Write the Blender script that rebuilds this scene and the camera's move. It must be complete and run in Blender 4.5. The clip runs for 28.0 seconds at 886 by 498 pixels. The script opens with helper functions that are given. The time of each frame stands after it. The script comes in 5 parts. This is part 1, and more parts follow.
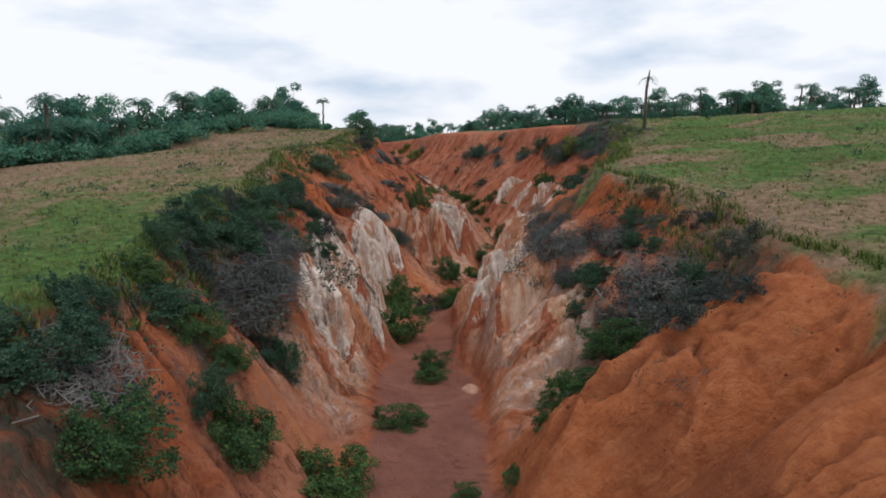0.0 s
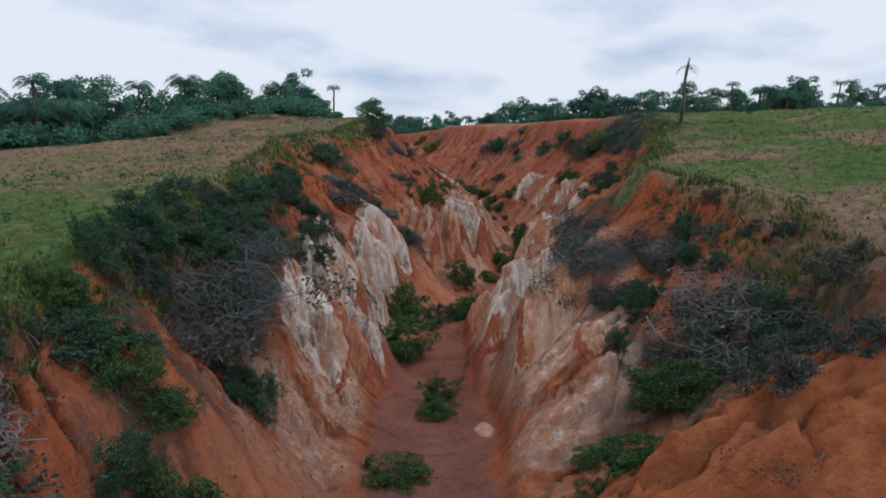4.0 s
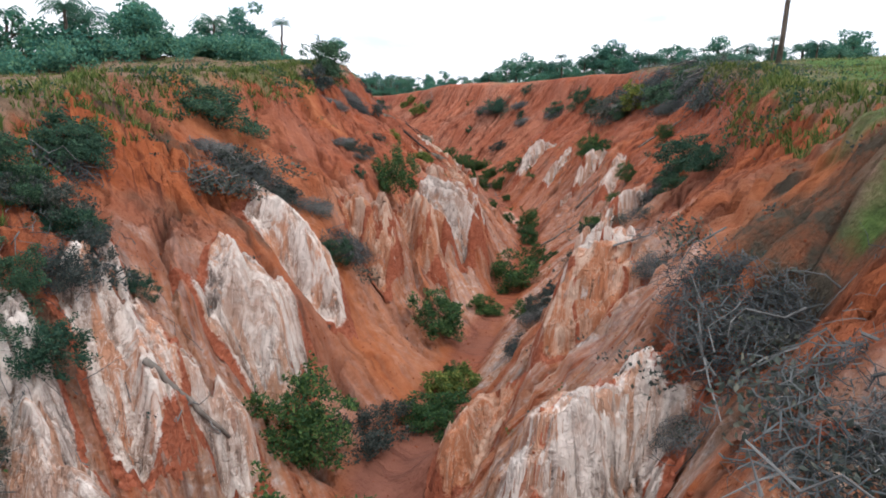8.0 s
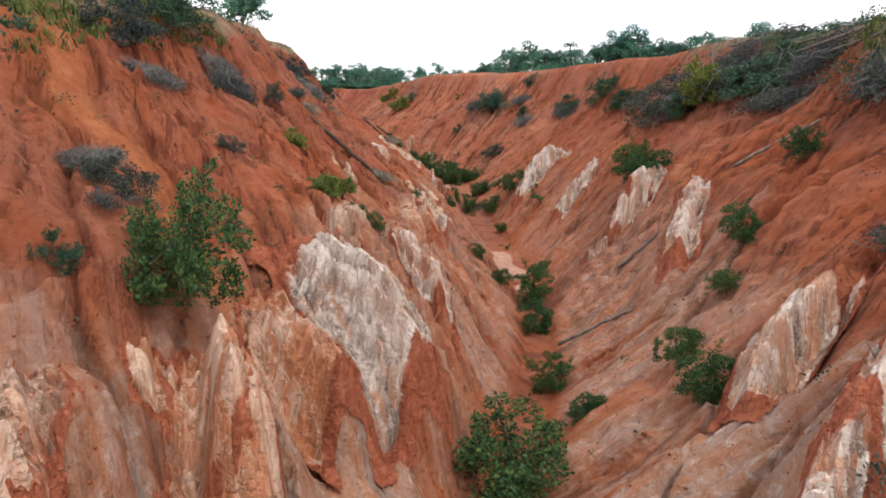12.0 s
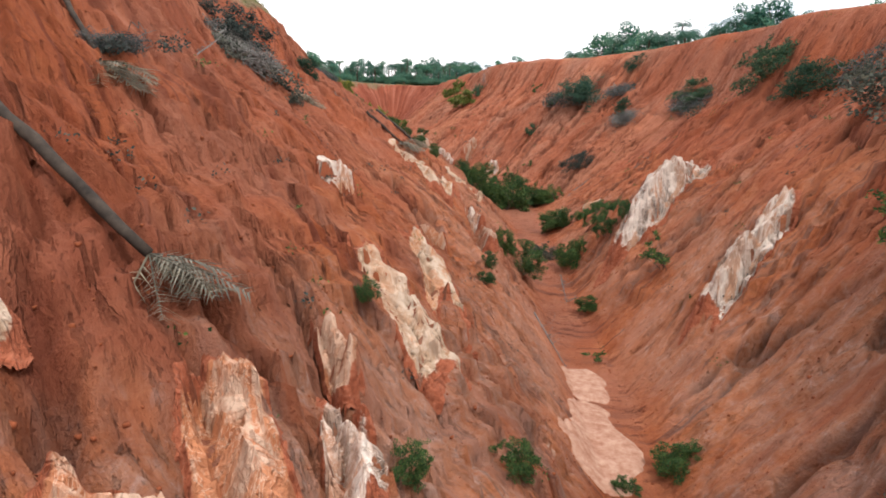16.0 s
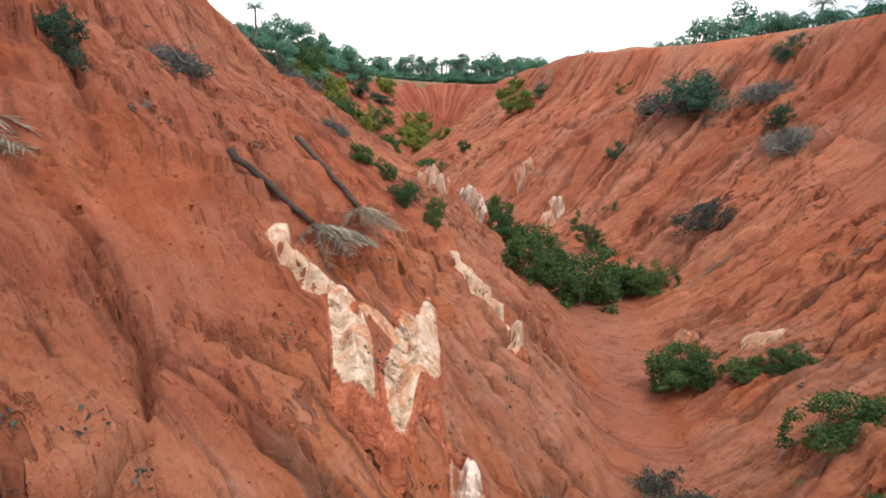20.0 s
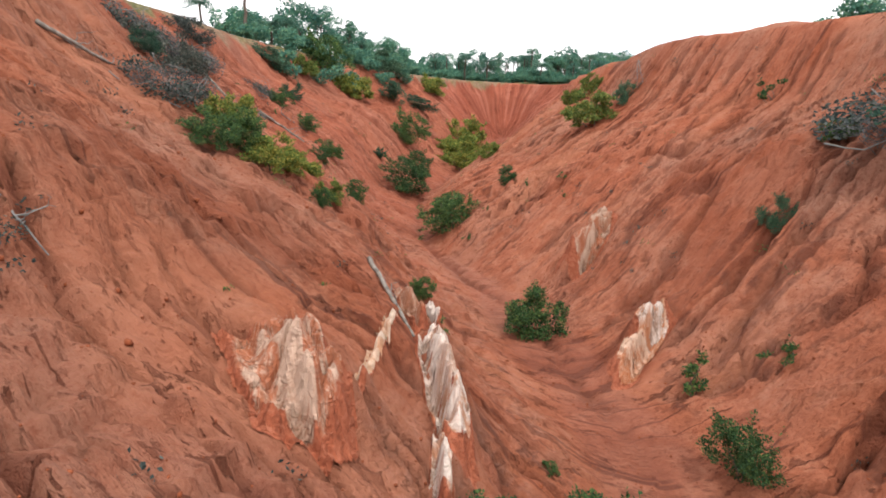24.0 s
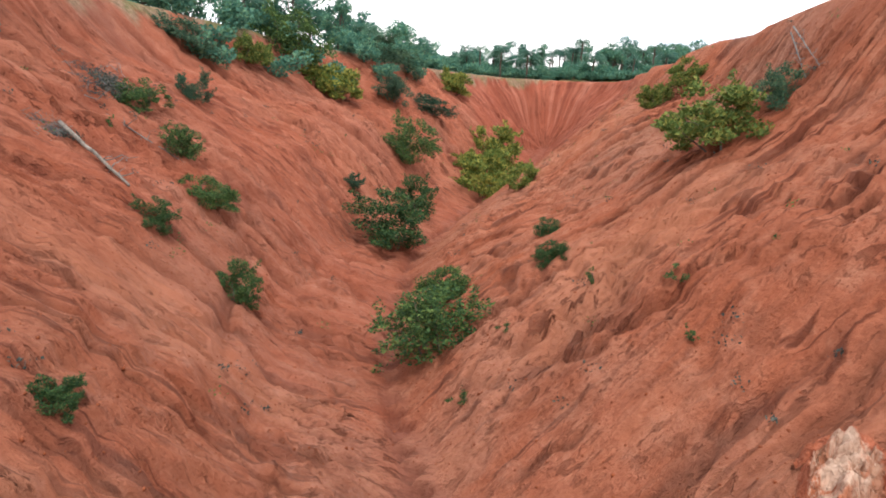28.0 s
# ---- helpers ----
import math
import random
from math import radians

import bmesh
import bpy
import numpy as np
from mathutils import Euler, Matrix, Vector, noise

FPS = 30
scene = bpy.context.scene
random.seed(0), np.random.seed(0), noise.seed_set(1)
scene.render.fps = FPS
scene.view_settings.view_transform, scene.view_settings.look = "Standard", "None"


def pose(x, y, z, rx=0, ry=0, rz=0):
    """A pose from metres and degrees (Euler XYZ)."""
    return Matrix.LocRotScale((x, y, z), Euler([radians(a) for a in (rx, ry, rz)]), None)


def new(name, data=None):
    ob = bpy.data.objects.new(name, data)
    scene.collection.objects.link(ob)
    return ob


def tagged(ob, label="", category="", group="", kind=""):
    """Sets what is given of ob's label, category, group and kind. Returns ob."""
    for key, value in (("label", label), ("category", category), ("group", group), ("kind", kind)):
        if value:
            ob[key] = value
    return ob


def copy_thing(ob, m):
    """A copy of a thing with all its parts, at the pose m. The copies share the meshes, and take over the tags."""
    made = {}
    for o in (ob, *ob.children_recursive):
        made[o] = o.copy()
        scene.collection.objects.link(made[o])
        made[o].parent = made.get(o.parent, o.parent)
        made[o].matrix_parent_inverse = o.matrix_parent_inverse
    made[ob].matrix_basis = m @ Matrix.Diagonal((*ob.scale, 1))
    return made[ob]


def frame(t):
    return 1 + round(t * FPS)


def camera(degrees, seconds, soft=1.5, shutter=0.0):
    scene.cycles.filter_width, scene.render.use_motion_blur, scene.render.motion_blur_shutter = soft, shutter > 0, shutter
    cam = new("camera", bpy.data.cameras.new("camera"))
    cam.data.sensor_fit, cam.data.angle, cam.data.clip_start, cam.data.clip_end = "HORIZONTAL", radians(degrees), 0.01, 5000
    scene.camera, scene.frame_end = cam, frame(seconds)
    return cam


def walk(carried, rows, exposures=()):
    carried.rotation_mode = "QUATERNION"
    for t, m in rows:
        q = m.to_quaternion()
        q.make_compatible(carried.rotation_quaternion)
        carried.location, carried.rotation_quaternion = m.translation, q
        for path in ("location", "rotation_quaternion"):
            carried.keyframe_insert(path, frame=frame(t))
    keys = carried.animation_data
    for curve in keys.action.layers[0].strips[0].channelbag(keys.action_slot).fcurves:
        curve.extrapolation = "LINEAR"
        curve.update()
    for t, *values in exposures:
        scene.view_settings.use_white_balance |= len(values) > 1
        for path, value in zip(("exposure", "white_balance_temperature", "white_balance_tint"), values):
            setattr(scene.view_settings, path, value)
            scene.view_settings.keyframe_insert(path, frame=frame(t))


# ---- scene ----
# the camera and its flight
cam = camera(71.9, 28.0, soft=1.8)
METRES, EYE, TILT, LEAN, TURN = 200.0, 20.0, -10.0, 0.0, 0.0
ROWS = [
    (0.0, 0.0, 0.0, 0.0, 0.0, 0.0, -0.0),
    (0.5, -0.0, 0.0001, 0.0002, 0.35, -0.02, -0.25),
    (1.0, -0.0, 0.0004, 0.0003, 0.63, -0.04, -0.47),
    (1.5, -0.0001, 0.0006, 0.0004, 0.87, -0.07, -0.69),
    (2.0, -0.0001, 0.002, 0.0006, 1.01, -0.08, -0.9),
    (2.5, -0.0, 0.0072, 0.0013, 1.12, -0.09, -1.03),
    (3.0, 0.0001, 0.015, 0.0024, 1.29, -0.08, -1.16),
    (3.5, 0.0004, 0.0254, 0.0035, 1.38, -0.08, -1.25),
    (5.5, 0.0026, 0.0902, 0.0109, 1.6, -3.6, -1.56),
    (6.0, 0.0034, 0.1086, 0.0129, 1.65, -3.61, -1.67),
    (6.5, 0.0043, 0.1275, 0.015, 1.7, -3.59, -1.77),
    (7.0, 0.0052, 0.1468, 0.0172, 1.73, -3.62, -1.91),
    (7.5, 0.0061, 0.1665, 0.0194, 1.77, -3.64, -1.99),
    (8.0, 0.0071, 0.1863, 0.0216, 1.05, -3.65, -2.0),
    (8.5, 0.0079, 0.206, 0.0238, 0.96, -3.66, -2.17),
    (9.0, 0.0092, 0.2259, 0.0259, 0.96, -3.64, -2.23),
    (9.5, 0.0104, 0.246, 0.0281, 0.92, -3.67, -2.37),
    (10.0, 0.012, 0.266, 0.0305, 0.83, -3.75, -2.54),
    (10.5, 0.0144, 0.2864, 0.0326, 0.79, -3.72, -2.61),
    (11.0, 0.0168, 0.3069, 0.035, 0.79, -3.72, -2.71),
    (11.5, 0.0192, 0.3275, 0.0386, 0.81, -3.75, -2.81),
    (12.0, 0.0215, 0.3477, 0.044, 0.85, -3.79, -2.97),
    (12.5, 0.0235, 0.3681, 0.0482, 2.09, -3.83, -3.19),
    (14.5, 0.0313, 0.449, 0.058, 4.2, -3.82, -3.5),
    (15.0, 0.0318, 0.4692, 0.0604, 4.4, -3.85, -3.62),
    (15.5, 0.032, 0.4896, 0.0626, 5.21, -3.9, -3.75),
    (16.0, 0.0325, 0.5098, 0.0649, 8.69, -4.13, -4.16),
    (16.5, 0.0321, 0.5301, 0.0673, 9.94, -4.26, -4.42),
    (17.0, 0.0311, 0.5504, 0.0712, 10.62, -4.36, -4.59),
    (17.5, 0.0296, 0.5706, 0.0757, 11.05, -4.37, -4.64),
    (18.0, 0.0278, 0.5909, 0.0803, 11.37, -4.42, -4.77),
    (18.5, 0.0258, 0.6109, 0.0851, 11.58, -4.47, -4.92),
    (19.0, 0.024, 0.6309, 0.0893, 11.79, -4.49, -4.94),
    (19.5, 0.022, 0.651, 0.0932, 13.15, -4.58, -5.11),
    (20.0, 0.0203, 0.6707, 0.0967, 14.77, -4.75, -5.31),
    (20.5, 0.0179, 0.6905, 0.0997, 15.39, -4.78, -5.42),
    (21.0, 0.0152, 0.71, 0.1025, 13.35, -4.61, -5.26),
    (21.5, 0.0121, 0.7297, 0.1051, 12.54, -4.53, -5.24),
    (23.5, 0.0039, 0.8078, 0.1232, 20.52, -5.25, -6.22),
    (24.0, 0.001, 0.8271, 0.1268, 21.98, -5.42, -6.37),
    (24.5, -0.0029, 0.846, 0.1308, 22.5, -5.48, -6.44),
    (25.0, -0.0076, 0.8647, 0.1346, 22.84, -5.53, -6.52),
    (25.5, -0.0128, 0.8834, 0.1381, 23.08, -5.53, -6.52),
    (26.0, -0.0187, 0.9021, 0.1415, 25.9, -5.84, -6.82),
    (26.5, -0.0244, 0.9209, 0.1441, 27.6, -6.01, -6.96),
    (27.0, -0.0307, 0.9398, 0.1464, 27.94, -6.04, -7.02),
    (27.5, -0.0379, 0.9583, 0.1487, 26.18, -5.81, -6.93),
    (28.0, -0.0451, 0.9771, 0.1508, 25.88, -5.74, -6.93),
]
EXPOSURES = [(0.0, -0.28, 6000, 7), (1.0, -0.58, 5700, 7), (2.0, -0.70, 5600, 7), (3.5, -0.64, 5600, 7), (6.0, 0.23, 5800, 9), (8.0, 0.38, 5800, 9), (11.0, 0.38, 6150, 10), (17.0, 0.61, 6400, 10), (23.5, 0.75, 6350, 10), (28.0, 0.83, 6300, 10)]
walk(cam, [(t, pose(0, 0, EYE, TILT, LEAN, TURN) @ pose(METRES * x, METRES * y, METRES * z, 90 + pitch, roll, yaw)) for t, x, y, z, yaw, pitch, roll in ROWS], EXPOSURES)

# ---- overcast sky and a soft sun ----
world = bpy.data.worlds.new("sky")
scene.world = world
world.use_nodes = True
wn, wl = world.node_tree.nodes, world.node_tree.links
wn.clear()
w_out = wn.new("ShaderNodeOutputWorld")
w_sky = wn.new("ShaderNodeTexSky")
w_sky.sky_type, w_sky.sun_disc = "NISHITA", False
SUN_UP, SUN_TURN = radians(62), radians(140)
w_sky.sun_elevation, w_sky.sun_rotation = SUN_UP, SUN_TURN
w_sky.air_density, w_sky.dust_density = 1.2, 3.0
w_clear = wn.new("ShaderNodeBackground")
w_clear.inputs["Strength"].default_value = 0.1
wl.new(w_sky.outputs[0], w_clear.inputs["Color"])
w_co = wn.new("ShaderNodeTexCoord")
w_map = wn.new("ShaderNodeMapping")
w_map.inputs["Scale"].default_value = (1.0, 1.0, 3.2)
wl.new(w_co.outputs["Generated"], w_map.inputs["Vector"])
w_noise = wn.new("ShaderNodeTexNoise")
w_noise.inputs["Scale"].default_value = 3.1
w_noise.inputs["Detail"].default_value = 6.0
w_noise.inputs["Roughness"].default_value = 0.5
wl.new(w_map.outputs[0], w_noise.inputs["Vector"])
w_ramp = wn.new("ShaderNodeValToRGB")
w_ramp.color_ramp.elements[0].position, w_ramp.color_ramp.elements[0].color = 0.33, (0.62, 0.68, 0.78, 1)
w_ramp.color_ramp.elements[1].position, w_ramp.color_ramp.elements[1].color = 0.49, (1.0, 0.955, 0.95, 1)
wl.new(w_noise.outputs[0], w_ramp.inputs[0])
w_cloud = wn.new("ShaderNodeBackground")
w_cloud.inputs["Strength"].default_value = 1.3
wl.new(w_ramp.outputs[0], w_cloud.inputs["Color"])
w_mix = wn.new("ShaderNodeMixShader")
w_mix.inputs[0].default_value = 0.92
wl.new(w_clear.outputs[0], w_mix.inputs[1])
wl.new(w_cloud.outputs[0], w_mix.inputs[2])
wl.new(w_mix.outputs[0], w_out.inputs["Surface"])

sun = new("sun", bpy.data.lights.new("sun", "SUN"))
sun.data.energy, sun.data.angle, sun.data.color = 1.6, radians(7), (1.0, 0.95, 0.88)
sun.matrix_world = pose(0, 0, 120, 90 - 62, 0, 40)

# ---- materials ----
def material(name, rough=0.9):
    m = bpy.data.materials.new(name)
    m.use_nodes = True
    b = m.node_tree.nodes["Principled BSDF"]
    b.inputs["Roughness"].default_value = rough
    b.inputs["Specular IOR Level"].default_value = 0.25
    return m, m.node_tree.nodes, m.node_tree.links, b


def tex_noise(n, l, scale, detail=4.0, rough=0.55, stretch=None, space="Object", distort=0.0):
    co = n.new("ShaderNodeTexCoord")
    t = n.new("ShaderNodeTexNoise")
    t.inputs["Scale"].default_value, t.inputs["Detail"].default_value = scale, detail
    t.inputs["Roughness"].default_value, t.inputs["Distortion"].default_value = rough, distort
    if stretch:
        mp = n.new("ShaderNodeMapping")
        mp.inputs["Scale"].default_value = stretch
        l.new(co.outputs[space], mp.inputs["Vector"])
        l.new(mp.outputs[0], t.inputs["Vector"])
    else:
        l.new(co.outputs[space], t.inputs["Vector"])
    return t.outputs[0]


def ramp(n, l, fac, stops):
    r = n.new("ShaderNodeValToRGB")
    e = r.color_ramp.elements
    while len(e) < len(stops):
        e.new(0.5)
    for k, (p, c) in zip(e, stops):
        k.position, k.color = p, (*c, 1)
    l.new(fac, r.inputs[0])
    return r.outputs[0]


def mix(n, l, fac, a, b, how="MIX"):
    m = n.new("ShaderNodeMix")
    m.data_type, m.blend_type = "RGBA", how
    for sock, v in ((m.inputs["Factor"], fac), (m.inputs["A"], a), (m.inputs["B"], b)):
        if isinstance(v, (int, float)):
            sock.default_value = v
        elif isinstance(v, tuple):
            sock.default_value = (*v, 1)
        else:
            l.new(v, sock)
    return m.outputs["Result"]


def maths(n, l, op, a, b=0.0):
    m = n.new("ShaderNodeMath")
    m.operation, m.use_clamp = op, True
    for sock, v in ((m.inputs[0], a), (m.inputs[1], b)):
        if isinstance(v, (int, float)):
            sock.default_value = v
        else:
            l.new(v, sock)
    return m.outputs[0]


def bump(n, l, b, height, strength, distance):
    k = n.new("ShaderNodeBump")
    k.inputs["Strength"].default_value, k.inputs["Distance"].default_value = strength, distance
    l.new(height, k.inputs["Height"])
    l.new(k.outputs[0], b.inputs["Normal"])


def attribute(n, name):
    a = n.new("ShaderNodeAttribute")
    a.attribute_name = name
    return a.outputs["Fac"]


def down_slope(n, l, across, down, detail=5.0, rough=0.6):
    """Noise drawn out down the gully's sides."""
    c = n.new("ShaderNodeCombineXYZ")
    for i, (name, k) in enumerate((("way", 460 * across), ("off", 200 * down))):
        m = n.new("ShaderNodeMath")
        m.operation = "MULTIPLY"
        l.new(attribute(n, name), m.inputs[0])
        m.inputs[1].default_value = k
        l.new(m.outputs[0], c.inputs[i])
    t = n.new("ShaderNodeTexNoise")
    t.inputs["Scale"].default_value, t.inputs["Detail"].default_value, t.inputs["Roughness"].default_value = 1.0, detail, rough
    t.inputs["Distortion"].default_value = 0.35
    l.new(c.outputs[0], t.inputs["Vector"])
    return t.outputs[0]


def earth_material():
    m, n, l, b = material("laterite_earth", 0.95)
    b.inputs["Specular IOR Level"].default_value = 0.1
    big = tex_noise(n, l, 0.10, 5.0, 0.6)
    mid = tex_noise(n, l, 0.8, 6.0, 0.68)
    fine = tex_noise(n, l, 5.0, 6.0, 0.72)
    streak = down_slope(n, l, 0.75, 0.07)
    thin = down_slope(n, l, 2.6, 0.22, 4.0, 0.65)
    orange = ramp(n, l, mid, [(0.25, (0.265, 0.072, 0.026)), (0.5, (0.40, 0.115, 0.040)), (0.75, (0.50, 0.172, 0.068))])
    red = ramp(n, l, mid, [(0.25, (0.255, 0.082, 0.043)), (0.5, (0.355, 0.122, 0.067)), (0.75, (0.44, 0.182, 0.110))])
    soil = mix(n, l, attribute(n, "tone"), orange, red)
    soil = mix(n, l, ramp(n, l, streak, [(0.50, (0, 0, 0)), (0.68, (0.55, 0.55, 0.55))]), soil, (0.31, 0.080, 0.033))
    soil = mix(n, l, ramp(n, l, thin, [(0.54, (0, 0, 0)), (0.74, (0.22, 0.22, 0.22))]), soil, (0.52, 0.18, 0.09))
    # thin crack lines down the slope, their shade drawn as dark colour
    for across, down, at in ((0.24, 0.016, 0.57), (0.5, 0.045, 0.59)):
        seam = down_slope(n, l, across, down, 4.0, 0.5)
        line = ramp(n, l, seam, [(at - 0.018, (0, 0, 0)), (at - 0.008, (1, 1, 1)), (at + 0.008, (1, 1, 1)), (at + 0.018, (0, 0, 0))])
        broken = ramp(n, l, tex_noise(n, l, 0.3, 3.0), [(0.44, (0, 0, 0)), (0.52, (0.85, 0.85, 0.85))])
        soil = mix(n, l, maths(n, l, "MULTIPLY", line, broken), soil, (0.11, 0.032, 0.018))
    dust = maths(n, l, "MULTIPLY", ramp(n, l, big, [(0.47, (0, 0, 0)), (0.58, (1, 1, 1))]), 0.62)
    soil = mix(n, l, dust, soil, (0.37, 0.165, 0.105))
    soil = mix(n, l, maths(n, l, "MULTIPLY", attribute(n, "dust"), ramp(n, l, mid, [(0.3, (0.35, 0.35, 0.35)), (0.6, (0.9, 0.9, 0.9))])), soil, (0.30, 0.165, 0.115))
    soil = mix(n, l, ramp(n, l, fine, [(0.33, (0.5, 0.5, 0.5)), (0.52, (0, 0, 0))]), soil, (0.19, 0.050, 0.024))
    # cracks are painted dark: their shade is put into the soil colour
    soil = mix(n, l, maths(n, l, "MULTIPLY", attribute(n, "crack_shade"), 0.85), soil, (0.10, 0.032, 0.019))
    broad = down_slope(n, l, 0.10, 0.05, 4.0, 0.55)
    soil = mix(n, l, ramp(n, l, broad, [(0.36, (0.6, 0.6, 0.6)), (0.47, (0, 0, 0))]), soil, (0.25, 0.072, 0.035))
    soil = mix(n, l, ramp(n, l, broad, [(0.54, (0, 0, 0)), (0.66, (0.6, 0.6, 0.6))]), soil, (0.46, 0.185, 0.105))
    # deep red fresh earth round the gully's head, streaked down the wall
    raw = ramp(n, l, down_slope(n, l, 0.9, 0.06), [(0.34, (0.17, 0.042, 0.026)), (0.52, (0.29, 0.082, 0.048)), (0.68, (0.40, 0.155, 0.105))])
    soil = mix(n, l, attribute(n, "fresh"), soil, raw)
    # small cuts and slips, drawn out down the slope, with crisp lips and painted shade
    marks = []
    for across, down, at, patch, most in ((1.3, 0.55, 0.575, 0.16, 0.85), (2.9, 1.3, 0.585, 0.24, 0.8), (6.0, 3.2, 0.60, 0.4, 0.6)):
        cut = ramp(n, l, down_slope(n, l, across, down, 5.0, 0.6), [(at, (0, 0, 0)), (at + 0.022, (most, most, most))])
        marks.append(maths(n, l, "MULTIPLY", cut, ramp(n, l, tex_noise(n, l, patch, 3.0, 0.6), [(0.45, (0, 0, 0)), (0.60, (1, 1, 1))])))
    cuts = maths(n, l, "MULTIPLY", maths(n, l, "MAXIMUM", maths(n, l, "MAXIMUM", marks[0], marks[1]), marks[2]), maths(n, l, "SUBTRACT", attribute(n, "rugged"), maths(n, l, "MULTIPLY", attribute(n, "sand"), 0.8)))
    loose = ramp(n, l, tex_noise(n, l, 1.1, 6.0, 0.7), [(0.3, (0.30, 0.092, 0.035)), (0.5, (0.43, 0.146, 0.057)), (0.7, (0.51, 0.205, 0.095))])
    soil = mix(n, l, maths(n, l, "MULTIPLY", attribute(n, "sand"), 0.8), soil, loose)
    # the same painted shade, for cracks that run through loose sand
    soil = mix(n, l, maths(n, l, "MULTIPLY", attribute(n, "crack_shade"), maths(n, l, "MULTIPLY", attribute(n, "sand"), 0.75)), soil, (0.15, 0.042, 0.02))
    # inside of the cuts: shade put into the colour as dark brown
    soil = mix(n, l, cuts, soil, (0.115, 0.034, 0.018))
    # pale clay showing through low on the sides
    clay = ramp(n, l, tex_noise(n, l, 1.6, 6.0, 0.7, distort=0.8), [(0.30, (0.36, 0.17, 0.095)), (0.44, (0.54, 0.30, 0.185)), (0.56, (0.62, 0.44, 0.34)), (0.64, (0.76, 0.66, 0.59))])
    wash = down_slope(n, l, 1.3, 0.16, 8.0, 0.72)
    clay = mix(n, l, ramp(n, l, wash, [(0.50, (0, 0, 0)), (0.60, (0.9, 0.9, 0.9))]), clay, (0.45, 0.36, 0.31))
    clay = mix(n, l, ramp(n, l, wash, [(0.36, (0.9, 0.9, 0.9)), (0.46, (0, 0, 0))]), clay, (0.53, 0.235, 0.12))
    share = maths(n, l, "MULTIPLY", attribute(n, "pale"), ramp(n, l, down_slope(n, l, 0.35, 0.09, 6.0, 0.7), [(0.36, (0, 0, 0)), (0.52, (1, 1, 1))]))
    soil = mix(n, l, share, soil, clay)
    scrub = maths(n, l, "MULTIPLY", attribute(n, "scrub"), ramp(n, l, mid, [(0.30, (0.2, 0.2, 0.2)), (0.55, (1, 1, 1))]))
    soil = mix(n, l, scrub, soil, (0.085, 0.070, 0.050))
    mud = ramp(n, l, tex_noise(n, l, 0.5, 5.0, 0.6), [(0.3, (0.20, 0.080, 0.058)), (0.7, (0.29, 0.125, 0.090))])
    soil = mix(n, l, attribute(n, "mud"), soil, mud)
    # grass land above the rims
    field = tex_noise(n, l, 0.13, 6.0, 0.66)
    tuft = tex_noise(n, l, 1.6, 5.0, 0.75)
    dry = ramp(n, l, tuft, [(0.3, (0.12, 0.085, 0.050)), (0.52, (0.255, 0.168, 0.108)), (0.72, (0.38, 0.25, 0.175))])
    green = ramp(n, l, tuft, [(0.3, (0.035, 0.060, 0.018)), (0.55, (0.095, 0.165, 0.042)), (0.75, (0.20, 0.25, 0.075))])
    lush = maths(n, l, "ADD", ramp(n, l, field, [(0.42, (0, 0, 0)), (0.58, (1, 1, 1))]), attribute(n, "lush"))
    lush = maths(n, l, "SUBTRACT", lush, attribute(n, "bare"))
    turf = mix(n, l, lush, dry, green)
    col = mix(n, l, attribute(n, "grass"), soil, turf)
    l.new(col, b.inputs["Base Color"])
    wet = maths(n, l, "MULTIPLY", attribute(n, "mud"), 0.3)
    l.new(maths(n, l, "SUBTRACT", 0.95, wet), b.inputs["Roughness"])
    h = mix(n, l, 0.5, mid, fine)
    h = mix(n, l, 0.3, h, thin)
    h = mix(n, l, 0.55, h, cuts, "SUBTRACT")
    bump(n, l, b, h, 1.0, 0.7)
    return m


